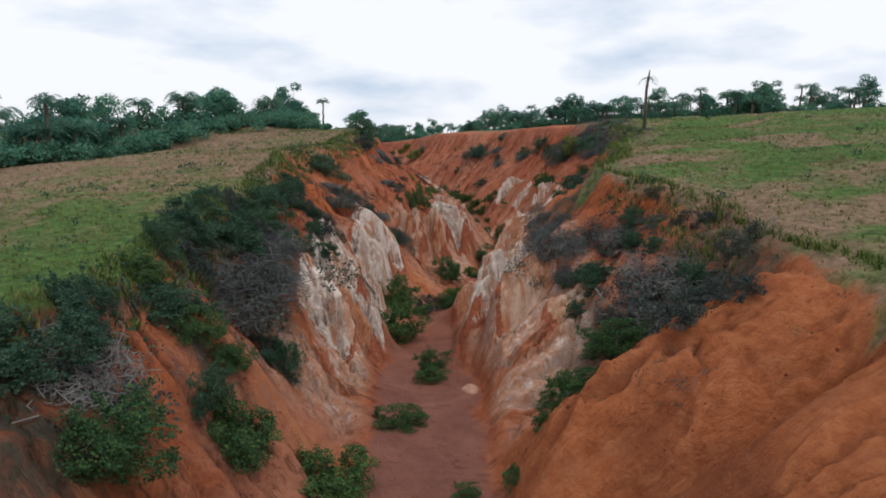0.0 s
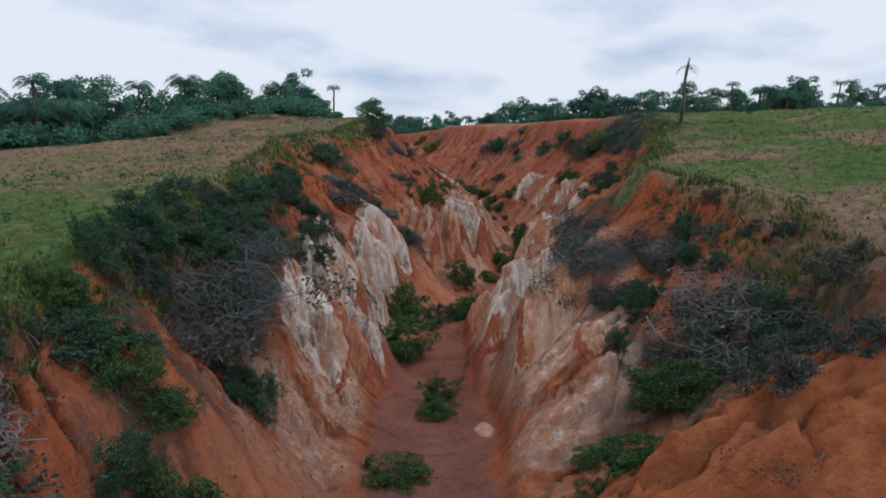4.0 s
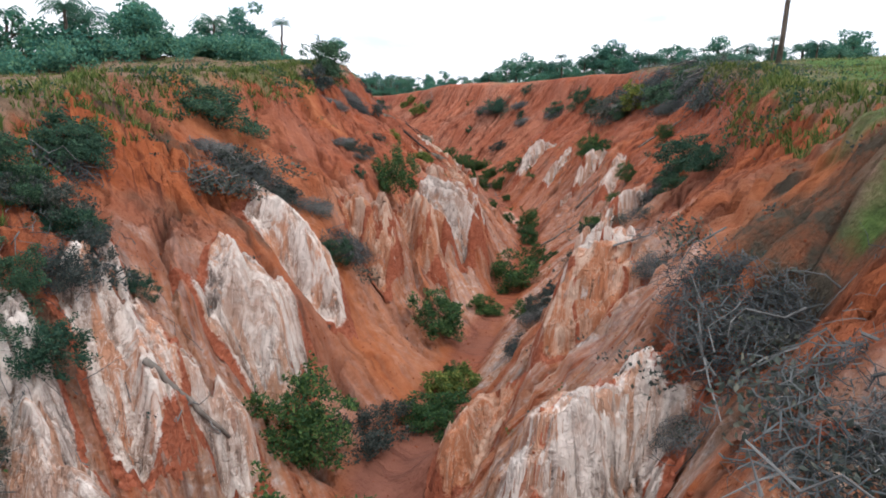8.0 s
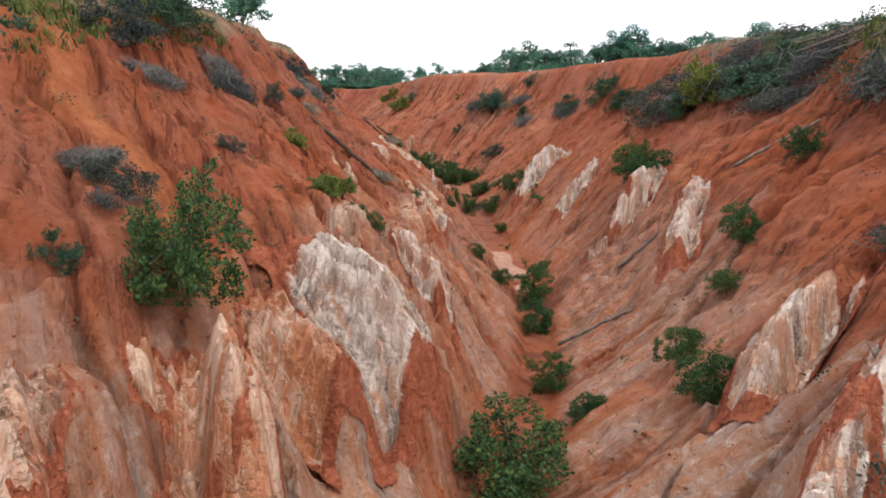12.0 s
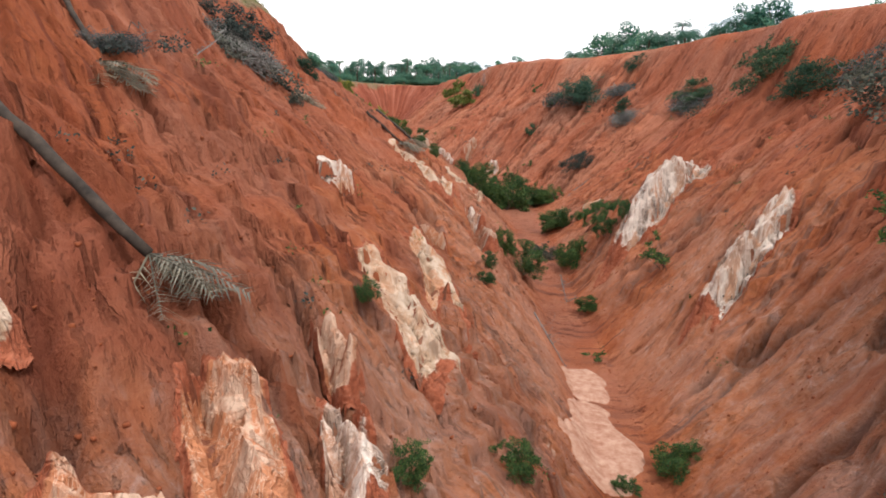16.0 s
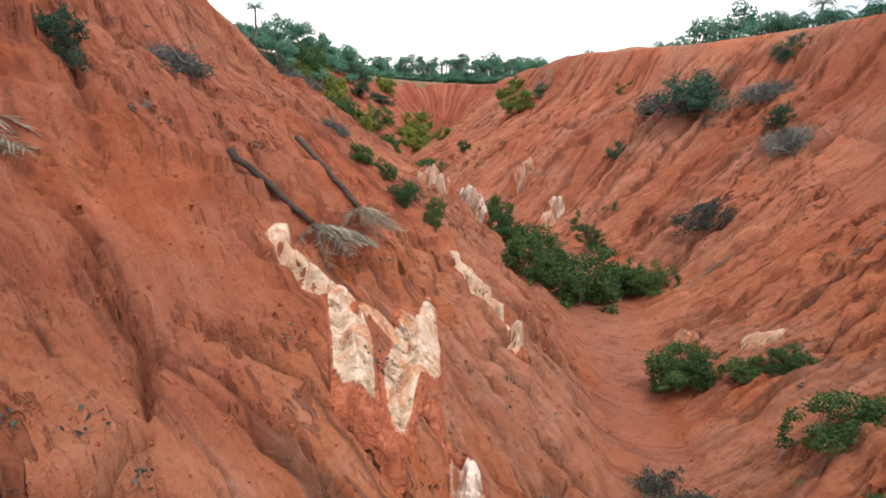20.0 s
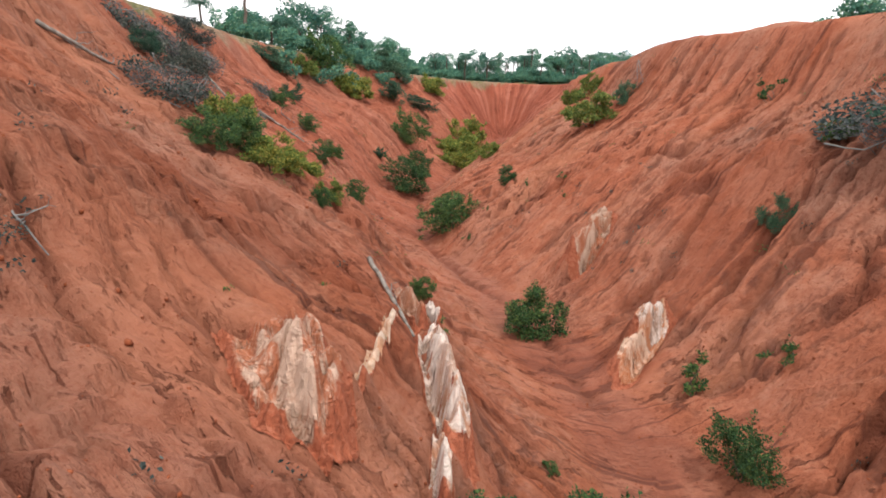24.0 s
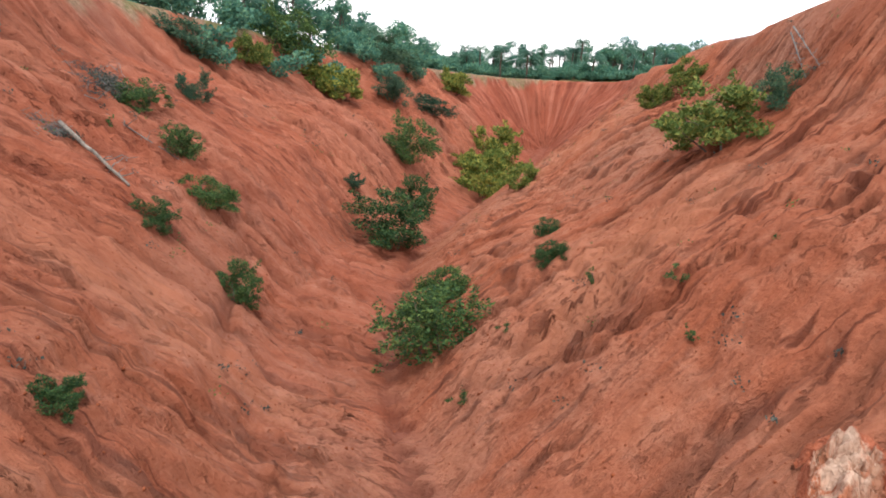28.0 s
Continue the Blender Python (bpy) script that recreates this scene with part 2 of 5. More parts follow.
def kaolin_material(name, pale, stain, grey, share):
    """Clay: pale on the raised flakes, grey in the hollows with cleft shade put into the tone, stained in runs down the
    face and at its edges.
    """
    m, n, l, b = material(name, 0.9)
    c = n.new("ShaderNodeCombineXYZ")
    for i, (key, k) in enumerate((("fall", 100.0), ("across", 100.0))):
        x = n.new("ShaderNodeMath")
        x.operation = "MULTIPLY"
        l.new(attribute(n, key), x.inputs[0])
        x.inputs[1].default_value = k
        l.new(x.outputs[0], c.inputs[i])

    def run(scale, fall, detail, distort):
        mp = n.new("ShaderNodeMapping")
        mp.inputs["Scale"].default_value = (fall, 1, 1)
        l.new(c.outputs[0], mp.inputs["Vector"])
        t = n.new("ShaderNodeTexNoise")
        t.inputs["Scale"].default_value, t.inputs["Detail"].default_value = scale, detail
        t.inputs["Roughness"].default_value, t.inputs["Distortion"].default_value = 0.7, distort
        l.new(mp.outputs[0], t.inputs["Vector"])
        return t.outputs[0]

    streak = run(0.75, 0.55, 5.0, 0.9)
    flake = run(2.0, 1.2, 4.0, 1.2)
    patch = run(0.5, 0.8, 5.0, 1.0)
    vein = run(1.1, 1.3, 4.0, 1.6)
    chip = tex_noise(n, l, 3.2, 4.0, 0.6, (1, 1, 1.4), distort=1.0)
    # broken flakes, broader than high, each with its own tone and tilt
    push = n.new("ShaderNodeVectorMath")
    push.operation = "ADD"
    shift = n.new("ShaderNodeCombineXYZ")
    l.new(flake, shift.inputs[0])
    l.new(chip, shift.inputs[1])
    l.new(c.outputs[0], push.inputs[0])
    l.new(shift.outputs[0], push.inputs[1])
    cells = []
    for fall, across in ((2.6, 1.5), (6.5, 3.4)):
        mp = n.new("ShaderNodeMapping")
        mp.inputs["Scale"].default_value = (fall, across, 1)
        l.new(push.outputs[0], mp.inputs["Vector"])
        vor = n.new("ShaderNodeTexVoronoi")
        vor.inputs["Scale"].default_value = 1.0
        l.new(mp.outputs[0], vor.inputs["Vector"])
        split = n.new("ShaderNodeSeparateColor")
        l.new(vor.outputs["Color"], split.inputs[0])
        cells.append(maths(n, l, "ADD", maths(n, l, "MULTIPLY", split.outputs[0], 0.7), maths(n, l, "MULTIPLY", vor.outputs["Distance"], 0.5)))
    cell = mix(n, l, 0.45, cells[0], cells[1])
    tone = maths(n, l, "ADD", maths(n, l, "MULTIPLY", mix(n, l, 0.5, flake, chip), 0.46), maths(n, l, "MULTIPLY", patch, 0.32))
    tone = maths(n, l, "ADD", tone, maths(n, l, "MULTIPLY", cell, 0.22))
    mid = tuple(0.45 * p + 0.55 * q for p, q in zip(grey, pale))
    # relief shifts the tone: raised clay paler, shade painted into hollows and clefts
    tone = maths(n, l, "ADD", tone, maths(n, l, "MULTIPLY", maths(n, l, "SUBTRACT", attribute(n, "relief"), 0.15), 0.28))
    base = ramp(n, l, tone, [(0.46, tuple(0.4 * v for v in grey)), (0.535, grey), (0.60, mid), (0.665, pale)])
    col = mix(n, l, ramp(n, l, streak, [(share, (0, 0, 0)), (share + 0.07, (0.92, 0.92, 0.92))]), base, stain)
    wash = run(0.5, 0.45, 6.0, 1.0)
    col = mix(n, l, ramp(n, l, wash, [(0.52, (0, 0, 0)), (0.60, (0.8, 0.8, 0.8))]), col, tuple(0.5 * p + 0.5 * q for p, q in zip(stain, grey)))
    col = mix(n, l, ramp(n, l, vein, [(0.485, (0, 0, 0)), (0.50, (0.85, 0.85, 0.85)), (0.515, (0, 0, 0))]), col, pale)
    rim = ramp(n, l, maths(n, l, "ADD", attribute(n, "core"), maths(n, l, "MULTIPLY", mix(n, l, 0.5, streak, chip), 0.6)), [(0.50, (1, 1, 1)), (0.57, (0, 0, 0))])
    earth = ramp(n, l, chip, [(0.3, (0.22, 0.062, 0.029)), (0.5, (0.34, 0.10, 0.049)), (0.7, (0.43, 0.152, 0.085))])
    col = mix(n, l, rim, col, earth)
    l.new(col, b.inputs["Base Color"])
    h = mix(n, l, 0.5, mix(n, l, 0.4, flake, chip), cell)
    bump(n, l, b, h, 1.0, 0.55)
    return m


def plain_material(name, dark, light, scale=3.0, rough=0.9, stretch=None, bumpy=0.3, space="Object"):
    m, n, l, b = material(name, rough)
    f = tex_noise(n, l, scale, 5.0, 0.6, stretch, space)
    l.new(ramp(n, l, f, [(0.3, dark), (0.7, light)]), b.inputs["Base Color"])
    bump(n, l, b, f, bumpy, 0.05)
    return m


def leaf_material(name, dark, light, tip=None):
    m, n, l, b = material(name, 0.7)
    geo = n.new("ShaderNodeNewGeometry")
    info = n.new("ShaderNodeObjectInfo")
    col = ramp(n, l, geo.outputs["Random Per Island"], [(0.0, dark), (0.62, light), (1.0, tip or light)])
    shade = ramp(n, l, info.outputs["Random"], [(0.0, (0.75, 0.82, 0.85)), (1.0, (1.25, 1.15, 1.0))])
    col = mix(n, l, 1.0, col, shade, "MULTIPLY")
    l.new(col, b.inputs["Base Color"])
    b.inputs["Specular IOR Level"].default_value = 0.15
    thin = n.new("ShaderNodeBsdfTranslucent")
    l.new(col, thin.inputs["Color"])
    both = n.new("ShaderNodeMixShader")
    both.inputs[0].default_value = 0.3
    l.new(b.outputs[0], both.inputs[1])
    l.new(thin.outputs[0], both.inputs[2])
    l.new(both.outputs[0], n["Material Output"].inputs["Surface"])
    return m


EARTH = earth_material()
KAOLIN = kaolin_material("white_kaolin", (0.74, 0.635, 0.55), (0.52, 0.25, 0.14), (0.41, 0.29, 0.225), 0.50)
KAOLIN_GREY = kaolin_material("grey_kaolin", (0.71, 0.61, 0.53), (0.47, 0.25, 0.15), (0.36, 0.285, 0.24), 0.51)
KAOLIN_PINK = kaolin_material("pink_kaolin", (0.62, 0.425, 0.31), (0.46, 0.175, 0.078), (0.46, 0.245, 0.15), 0.46)
KAOLIN_CREAM = kaolin_material("cream_kaolin", (0.63, 0.49, 0.375), (0.50, 0.235, 0.12), (0.48, 0.33, 0.22), 0.52)
LEAF = leaf_material("bush_leaf", (0.022, 0.056, 0.026), (0.055, 0.116, 0.042), (0.125, 0.185, 0.055))
# far tree leaves: distance haze put into the colour as bluish green
LEAF_HAZE = leaf_material("hazed_tree_leaf", (0.042, 0.135, 0.115), (0.090, 0.225, 0.170), (0.15, 0.27, 0.16))
LEAF_RIM = leaf_material("rim_leaf", (0.022, 0.055, 0.038), (0.050, 0.105, 0.068), (0.09, 0.15, 0.08))
LEAF_YELLOW = leaf_material("yellow_leaf", (0.065, 0.11, 0.03), (0.15, 0.205, 0.05), (0.32, 0.30, 0.075))
LEAF_DEAD = leaf_material("dead_leaf", (0.034, 0.046, 0.043), (0.078, 0.094, 0.084), (0.14, 0.145, 0.12))
GRASS_BLADE = leaf_material("grass_blade", (0.045, 0.075, 0.020), (0.12, 0.165, 0.040), (0.24, 0.22, 0.08))
DRY_BLADE = leaf_material("dry_blade", (0.10, 0.085, 0.04), (0.20, 0.165, 0.08), (0.3, 0.24, 0.12))
# skyline palm fronds, tinted bluish for haze as well
FROND_HAZE = leaf_material("hazed_palm_frond", (0.048, 0.135, 0.115), (0.10, 0.215, 0.165), (0.15, 0.25, 0.16))
FROND_DEAD = leaf_material("dead_frond", (0.14, 0.125, 0.10), (0.30, 0.27, 0.22), (0.40, 0.36, 0.29))
BARK = plain_material("bark", (0.055, 0.042, 0.032), (0.15, 0.12, 0.095), 4.0, 0.95, (1, 1, 0.3))
TWIG = plain_material("dry_twig", (0.075, 0.075, 0.072), (0.23, 0.22, 0.205), 2.0, 0.9)
TWIG_DARK = plain_material("dark_twig", (0.035, 0.040, 0.042), (0.115, 0.120, 0.115), 2.0, 0.9)
LOG = plain_material("weathered_log", (0.09, 0.075, 0.062), (0.26, 0.225, 0.19), 3.0, 0.95, (1, 1, 0.2))
LOG_DARK = plain_material("dark_log", (0.025, 0.02, 0.017), (0.075, 0.058, 0.045), 3.0, 0.95)
KAOLIN_DARK = kaolin_material("stained_kaolin", (0.50, 0.345, 0.255), (0.36, 0.115, 0.052), (0.30, 0.165, 0.105), 0.47)
CLOD = plain_material("earth_clod", (0.16, 0.043, 0.018), (0.31, 0.088, 0.036), 3.0, 0.95)
SAND = plain_material("washed_sand", (0.27, 0.12, 0.075), (0.46, 0.29, 0.21), 2.6, 0.9, (1, 1, 1), 0.4)

# ---- the ground: one sheet with the gully in it ----
rng = np.random.default_rng(7)
HASH = rng.random((256, 256))


def vnoise(x, y):
    """Smooth value noise, -1 to 1."""
    xi, yi = np.floor(x).astype(int), np.floor(y).astype(int)
    fx, fy = x - xi, y - yi
    fx, fy = fx * fx * fx * (fx * (fx * 6 - 15) + 10), fy * fy * fy * (fy * (fy * 6 - 15) + 10)
    a, b = HASH[xi & 255, yi & 255], HASH[(xi + 1) & 255, yi & 255]
    c, d = HASH[xi & 255, (yi + 1) & 255], HASH[(xi + 1) & 255, (yi + 1) & 255]
    return 2 * ((a * (1 - fx) + b * fx) * (1 - fy) + (c * (1 - fx) + d * fx) * fy) - 1


def fbm(x, y, octaves=4, gain=0.5):
    v, amp, k = 0.0, 1.0, 1.0
    for i in range(octaves):
        v = v + amp * vnoise(x * k + 17.3 * i, y * k - 9.1 * i)
        amp, k = amp * gain, k * 2.03
    return v


def ramp01(v, lo, hi):
    t = np.clip((v - lo) / (hi - lo), 0, 1)
    return t * t * (3 - 2 * t)


# the gully's bed, from behind the camera to the head
BED_X = [0, -0.5, -0.8, -1.8, -1.5, 1.8, 5, 8.6, 10.4, 11.4, 10.6, 8.2, 6.8, 4.6, 0.5, -5.5, -14, -25.5, -33, -37.5, -40, -44, -48]
BED_Y = [-60, 0, 33, 47, 57, 70, 85, 97, 106, 120, 134, 148, 160, 176, 190, 199, 210.5, 224.5, 240, 260, 282, 305, 325]


def bed_line():
    p = np.array([BED_X, BED_Y], float).T
    k = np.concatenate([[0], np.cumsum(np.hypot(*np.diff(p, axis=0).T))])
    s = np.arange(0, k[-1], 1.0)
    q = np.stack([np.interp(s, k, p[:, 0]), np.interp(s, k, p[:, 1])], 1)
    w = 9
    lead, tail = np.arange(-w, 0)[:, None] * (q[1] - q[0]), np.arange(1, w + 1)[:, None] * (q[-1] - q[-2])
    q = np.concatenate([q[0] + lead, q, q[-1] + tail])
    ker = np.hanning(2 * w + 3)[1:-1]
    return np.stack([np.convolve(q[:, i], ker / ker.sum(), "valid") for i in (0, 1)], 1)


BED = bed_line()
BED_S = np.concatenate([[0], np.cumsum(np.hypot(*np.diff(BED, axis=0).T))])


def along(x, y):
    """Way along the bed and distance off it, right positive."""
    best, s, d = np.full(x.shape, 1e12), np.zeros(x.shape), np.zeros(x.shape)
    for i in range(len(BED) - 1):
        a, t = BED[i], BED[i + 1] - BED[i]
        n = math.hypot(*t)
        u = np.clip(((x - a[0]) * t[0] + (y - a[1]) * t[1]) / n / n, 0, 1)
        px, py = x - a[0] - u * t[0], y - a[1] - u * t[1]
        q = px * px + py * py
        m = q < best
        best[m], s[m] = q[m], (BED_S[i] + u * n)[m]
        d[m] = (np.sqrt(q) * np.sign(px * t[1] - py * t[0]))[m]
    return s, d


# coarse table of (way, off), read by interpolation
TX, TY = np.arange(-140, 121, 1.0), np.arange(-120, 421, 1.0)
TAB_S, TAB_D = along(*np.meshgrid(TX, TY))


def way(x, y):
    u, v = np.clip(x - TX[0], 0, len(TX) - 1.001), np.clip(y - TY[0], 0, len(TY) - 1.001)
    i, j = u.astype(int), v.astype(int)
    u, v = u - i, v - j
    out = []
    for tab in (TAB_S, np.abs(TAB_D)):
        out.append((tab[j, i] * (1 - u) + tab[j, i + 1] * u) * (1 - v) + (tab[j + 1, i] * (1 - u) + tab[j + 1, i + 1] * u) * v)
    # off the table's edge the distance simply goes on growing
    grow = np.hypot(x - np.clip(x, TX[0], TX[-1]), y - np.clip(y, TY[0], TY[-1]))
    side = np.where(TAB_D[np.rint(j + v).astype(int), np.rint(i + u).astype(int)] < 0, -1.0, 1.0)
    return out[0], side * (out[1] + grow)


# sections across the gully: way, floor height, half width; then for each side the bend and the rim as (off, height)
S_AT = [40, 60, 85, 100, 115, 130, 145, 160, 180, 200, 220, 245, 265, 290, 305, 320, 345, 370, 398]
FLOOR_Z = [3.2, 3.0, 2.8, 2.5, 1.7, 2.1, 1.0, 1.0, 0.9, 0.5, 1.7, 2.4, 2.3, 1.0, 1.0, 1.4, 2.2, 3.0, 4.3]
FLOOR_W = [4, 4, 4, 3.6, 2.4, 0.9, 0.8, 0.8, 1.0, 1.4, 1.4, 2.2, 2.2, 0.5, 0.4, 0.4, 0.4, 0.4, 0.6]
BEND_LZ = [10.7, 10.7, 10.1, 10.7, 12.1, 10.7, 11.8, 11.4, 9.2, 9.1, 9.2, 8.7, 8.7, 9.7, 10.0, 10.5, 11.6, 12.6, 14.0]
RIM_L = [15, 15, 15.5, 16.5, 16.5, 20, 22.5, 25, 27, 27, 28, 31, 30, 28, 26, 24, 23, 20, 12]
RIM_LZ = [13.5, 13.5, 13.8, 14.7, 16.5, 18.8, 19.6, 21.0, 22.3, 22.4, 22.5, 22.8, 23.1, 22.9, 22.1, 21.4, 20.3, 19.2, 18.6]
BEND_RZ = [8.3, 8.3, 8.3, 10.6, 13.2, 13.7, 11.6, 10.4, 12.5, 11.6, 7.9, 9.0, 8.9, 9.1, 8.2, 8.5, 10.3, 12.4, 14.0]
RIM_R = [22, 22, 21, 18.5, 15.5, 17, 18, 21, 21, 22.5, 24, 24, 25, 27, 26, 25, 22, 18, 12]
RIM_RZ = [12.9, 13.0, 13.7, 16.0, 17.8, 18.6, 19.7, 21.3, 23.3, 24.0, 23.6, 24.0, 22.9, 22.5, 22.3, 21.3, 20.1, 19.6, 18.5]
TOE_LZ = [4.0, 3.8, 3.2, 3.2, 3.6, 4.1, 5.6, 6.5, 4.8, 4.8, 5.2, 4.3, 3.6, 3.6, 3.6, 3.6, 5.2, 6.6, 8.6]
TOE_RZ = [4.8, 4.7, 4.5, 5.3, 6.6, 8.4, 6.0, 4.6, 5.3, 4.9, 5.0, 3.7, 4.2, 5.3, 4.9, 5.2, 6.5, 7.2, 8.6]
# ravines (minus) and spurs (plus) down the sides: side, way, from off, to off, half breadth, height, lean of the line
FOLDS = [
    (1, 86.2, 4, 19, 2.3, 2.5, 0.16), (1, 94.0, 5, 20, 3.2, -2.8, 0.1), (1, 81.4, 4, 21, 1.4, -2.9, 0.18), (1, 77.4, 4, 21, 2.0, 1.9, 0.2),
    (1, 107.5, 3, 15, 2.0, 1.0, 0.1), (1, 112.5, 5, 15, 1.8, -1.8, 0.1), (1, 118, 6, 14, 2.2, -1.0, 0.1),
    (1, 125, 3, 13, 2.4, 0.8, 0.0), (1, 137, 3, 16, 2.6, -1.3, 0.1), (1, 150, 3, 15, 3.0, 0.6, 0.1), (1, 171, 3, 14, 2.4, 0.6, 0.1), (1, 213, 3, 12, 4.5, 1.6, 0.1),
    (-1, 113, 6, 17, 2.8, -2.2, 0.0), (-1, 90, 4, 14, 1.9, 1.1, 0.1), (-1, 97.5, 6, 15, 3.2, -2.6, 0.1), (-1, 106, 3, 12, 2.6, 1.0, 0.1), (-1, 122, 3, 12, 2.6, 0.6, 0.1),
    (-1, 131.5, 5, 17, 2.6, -1.2, 0.45), (-1, 141, 4, 10, 3.2, 0.8, 0.1), (-1, 147.2, 4, 15, 1.5, -1.3, 0.3), (-1, 151.5, 3, 9, 2.2, 1.2, 0.1), (-1, 200, 7, 16, 3.0, -1.8, 0.3), (-1, 212, 5, 12, 3.0, 1.0, 0.1),
]
# chutes of loose earth that lie smooth: side, way, half breadth, lean
CHUTES = [(1, 143, 2.6, 0.4), (-1, 131.5, 5.0, 0.45), (-1, 147.2, 1.6, 0.3), (-1, 90, 2.0, 0.1)]


def section(s, d, left_vals, right_vals):
    return np.where(d < 0, np.interp(s, S_AT, left_vals), np.interp(s, S_AT, right_vals))


# clay ribs that run down the sides: top, foot, breadth, rise and kind
OUTCROPS_A = [
    (-11.0, 45.5, -7.0, 45.1, 3.5, 1.5, 'W'), (-9.9, 48.9, -5.7, 47.6, 2.6, 1.2, 'P'), (-12.1, 54.5, -5.2, 49.5, 3.2, 1.4, 'G'), (-10.9, 58.5, -7.6, 56.1, 3.4, 1.5, 'W'), (-9.8, 65.8, -5.8, 64.8, 4.9, 1.6, 'G'), (-10.9, 73.7, -5.3, 71.5, 2.8, 1.3, 'W'), (-8.6, 57.7, -6.0, 58.4, 1.9, 1.0, 'W'), (8.6, 61.7, 5.4, 61.1, 3.0, 1.4, 'P'), (7.5, 53.7, 3.1, 51.2, 2.4, 1.2, 'G'), (6.0, 52.7, 2.0, 47.4, 3.0, 1.3, 'G'), (8.3, 46.9, 4.1, 45.0, 3.1, 1.4, 'P'), (9.9, 43.1, 7.3, 41.6, 2.2, 1.1, 'C'), (3.4, 62.1, 1.3, 58.9, 2.8, 1.3, 'P'), (-5.0, 80.3, -2.3, 78.9, 3.5, 1.5, 'P'),
]
OUTCROPS_B = [
    (-1.7, 86.3, 0.4, 82.7, 2.7, 1.3, 'P'), (-2.4, 91.2, 0.9, 89.3, 2.8, 1.1, 'P'), (-0.9, 94.9, 4.0, 91.8, 4.6, 1.6, 'G'), (-1.5, 97.5, 0.8, 99.0, 3.7, 1.5, 'D'), (1.8, 104.0, 4.1, 99.8, 1.7, 1.0, 'W'), (-4.1, 82.0, -3.0, 79.5, 2.0, 1.1, 'D'), (-2.1, 86.7, -0.7, 83.4, 2.6, 1.2, 'P'), (-5.8, 80.7, -4.3, 78.8, 1.7, 1.0, 'P'), (-3.4, 85.7, -2.6, 84.4, 1.9, 1.0, 'P'), (9.9, 67.6, 7.0, 66.4, 1.9, 1.0, 'W'), (12.4, 81.5, 9.6, 77.5, 1.3, 0.9, 'W'), (9.0, 62.1, 7.6, 62.2, 0.8, 0.7, 'W'), (7.8, 61.5, 6.3, 61.1, 2.2, 1.1, 'P'), (16.0, 85.5, 12.7, 81.6, 2.1, 1.1, 'W'),
]
OUTCROPS_C = [
    (18.2, 92.3, 14.2, 88.5, 2.1, 1.1, 'W'), (21.0, 113.8, 17.7, 106.3, 2.5, 1.2, 'W'), (20.9, 121.3, 18.2, 118.7, 2.8, 1.3, 'G'), (0.5, 125.4, 4.0, 121.6, 2.4, 1.2, 'C'), (1.2, 132.5, 3.7, 125.8, 2.0, 1.1, 'C'), (-3.7, 130.3, -2.6, 130.7, 1.2, 0.8, 'W'), (1.2, 118.0, 2.4, 116.3, 0.9, 0.8, 'P'), (2.7, 115.2, 4.0, 111.5, 1.4, 0.9, 'W'), (1.0, 113.0, 3.4, 110.1, 1.9, 1.0, 'P'), (0.1, 109.1, 2.5, 108.9, 1.5, 0.9, 'P'), (-3.9, 111.0, -2.9, 111.2, 1.0, 0.8, 'C'), (19.4, 138.1, 15.2, 133.6, 2.2, 1.1, 'G'), (19.5, 120.1, 17.1, 118.1, 2.1, 1.1, 'G'), (16.6, 118.1, 15.0, 117.0, 1.1, 0.8, 'W'),
]
OUTCROPS_D = [
    (19.9, 123.2, 18.6, 121.7, 1.3, 0.9, 'P'), (-3.0, 151.6, -0.9, 147.6, 1.3, 0.9, 'C'), (-1.4, 155.1, 0.5, 148.6, 1.8, 1.0, 'C'), (1.8, 148.4, 2.9, 145.8, 1.1, 0.8, 'W'), (2.9, 145.3, 3.8, 141.0, 1.7, 1.0, 'D'), (-5.7, 152.2, -3.5, 151.3, 1.0, 0.8, 'C'), (0.1, 135.4, 1.7, 134.8, 1.0, 0.8, 'P'), (20.0, 159.7, 13.4, 149.1, 3.3, 1.4, 'G'), (-2.7, 163.3, 0.3, 161.6, 1.0, 0.8, 'C'), (0.6, 161.1, 1.6, 158.5, 0.9, 0.8, 'C'), (-5.8, 183.2, -4.0, 178.7, 0.7, 0.7, 'W'), (-9.1, 185.9, -7.0, 179.7, 0.5, 0.7, 'C'), (-4.0, 151.4, -3.1, 151.2, 0.4, 0.6, 'C'), (-2.7, 152.3, -2.3, 152.3, 0.9, 0.8, 'C'),
]
OUTCROPS_E = [
    (-0.6, 201.6, -2.1, 197.3, 1.6, 0.9, 'P'), (12.7, 165.8, 11.1, 166.0, 0.7, 0.7, 'C'), (8.9, 169.8, 9.2, 166.3, 0.9, 0.8, 'P'), (-6.0, 213.6, -7.3, 209.1, 2.2, 1.4, 'D'), (-0.6, 201.8, -1.6, 200.0, 1.5, 0.9, 'W'), (-11.0, 190.3, -9.3, 188.9, 1.1, 0.8, 'D'), (-10.5, 192.1, -9.2, 190.8, 0.8, 0.7, 'W'), (-8.3, 187.5, -5.0, 182.5, 1.2, 1.0, 'W'), (-9.9, 180.5, -7.4, 178.5, 2.7, 1.2, 'D'),
]
OUTCROPS = [*OUTCROPS_A, *OUTCROPS_B, *OUTCROPS_C, *OUTCROPS_D, *OUTCROPS_E]


def rib_axes(x0, y0, x1, y1):
    """Length, fall line and the direction across it that looks down the valley."""
    ln = math.hypot(x1 - x0, y1 - y0)
    t = ((x1 - x0) / ln, (y1 - y0) / ln)
    side = (-t[1], t[0]) if t[0] < 0 else (t[1], -t[0])
    return max(ln, 1.6), t, side


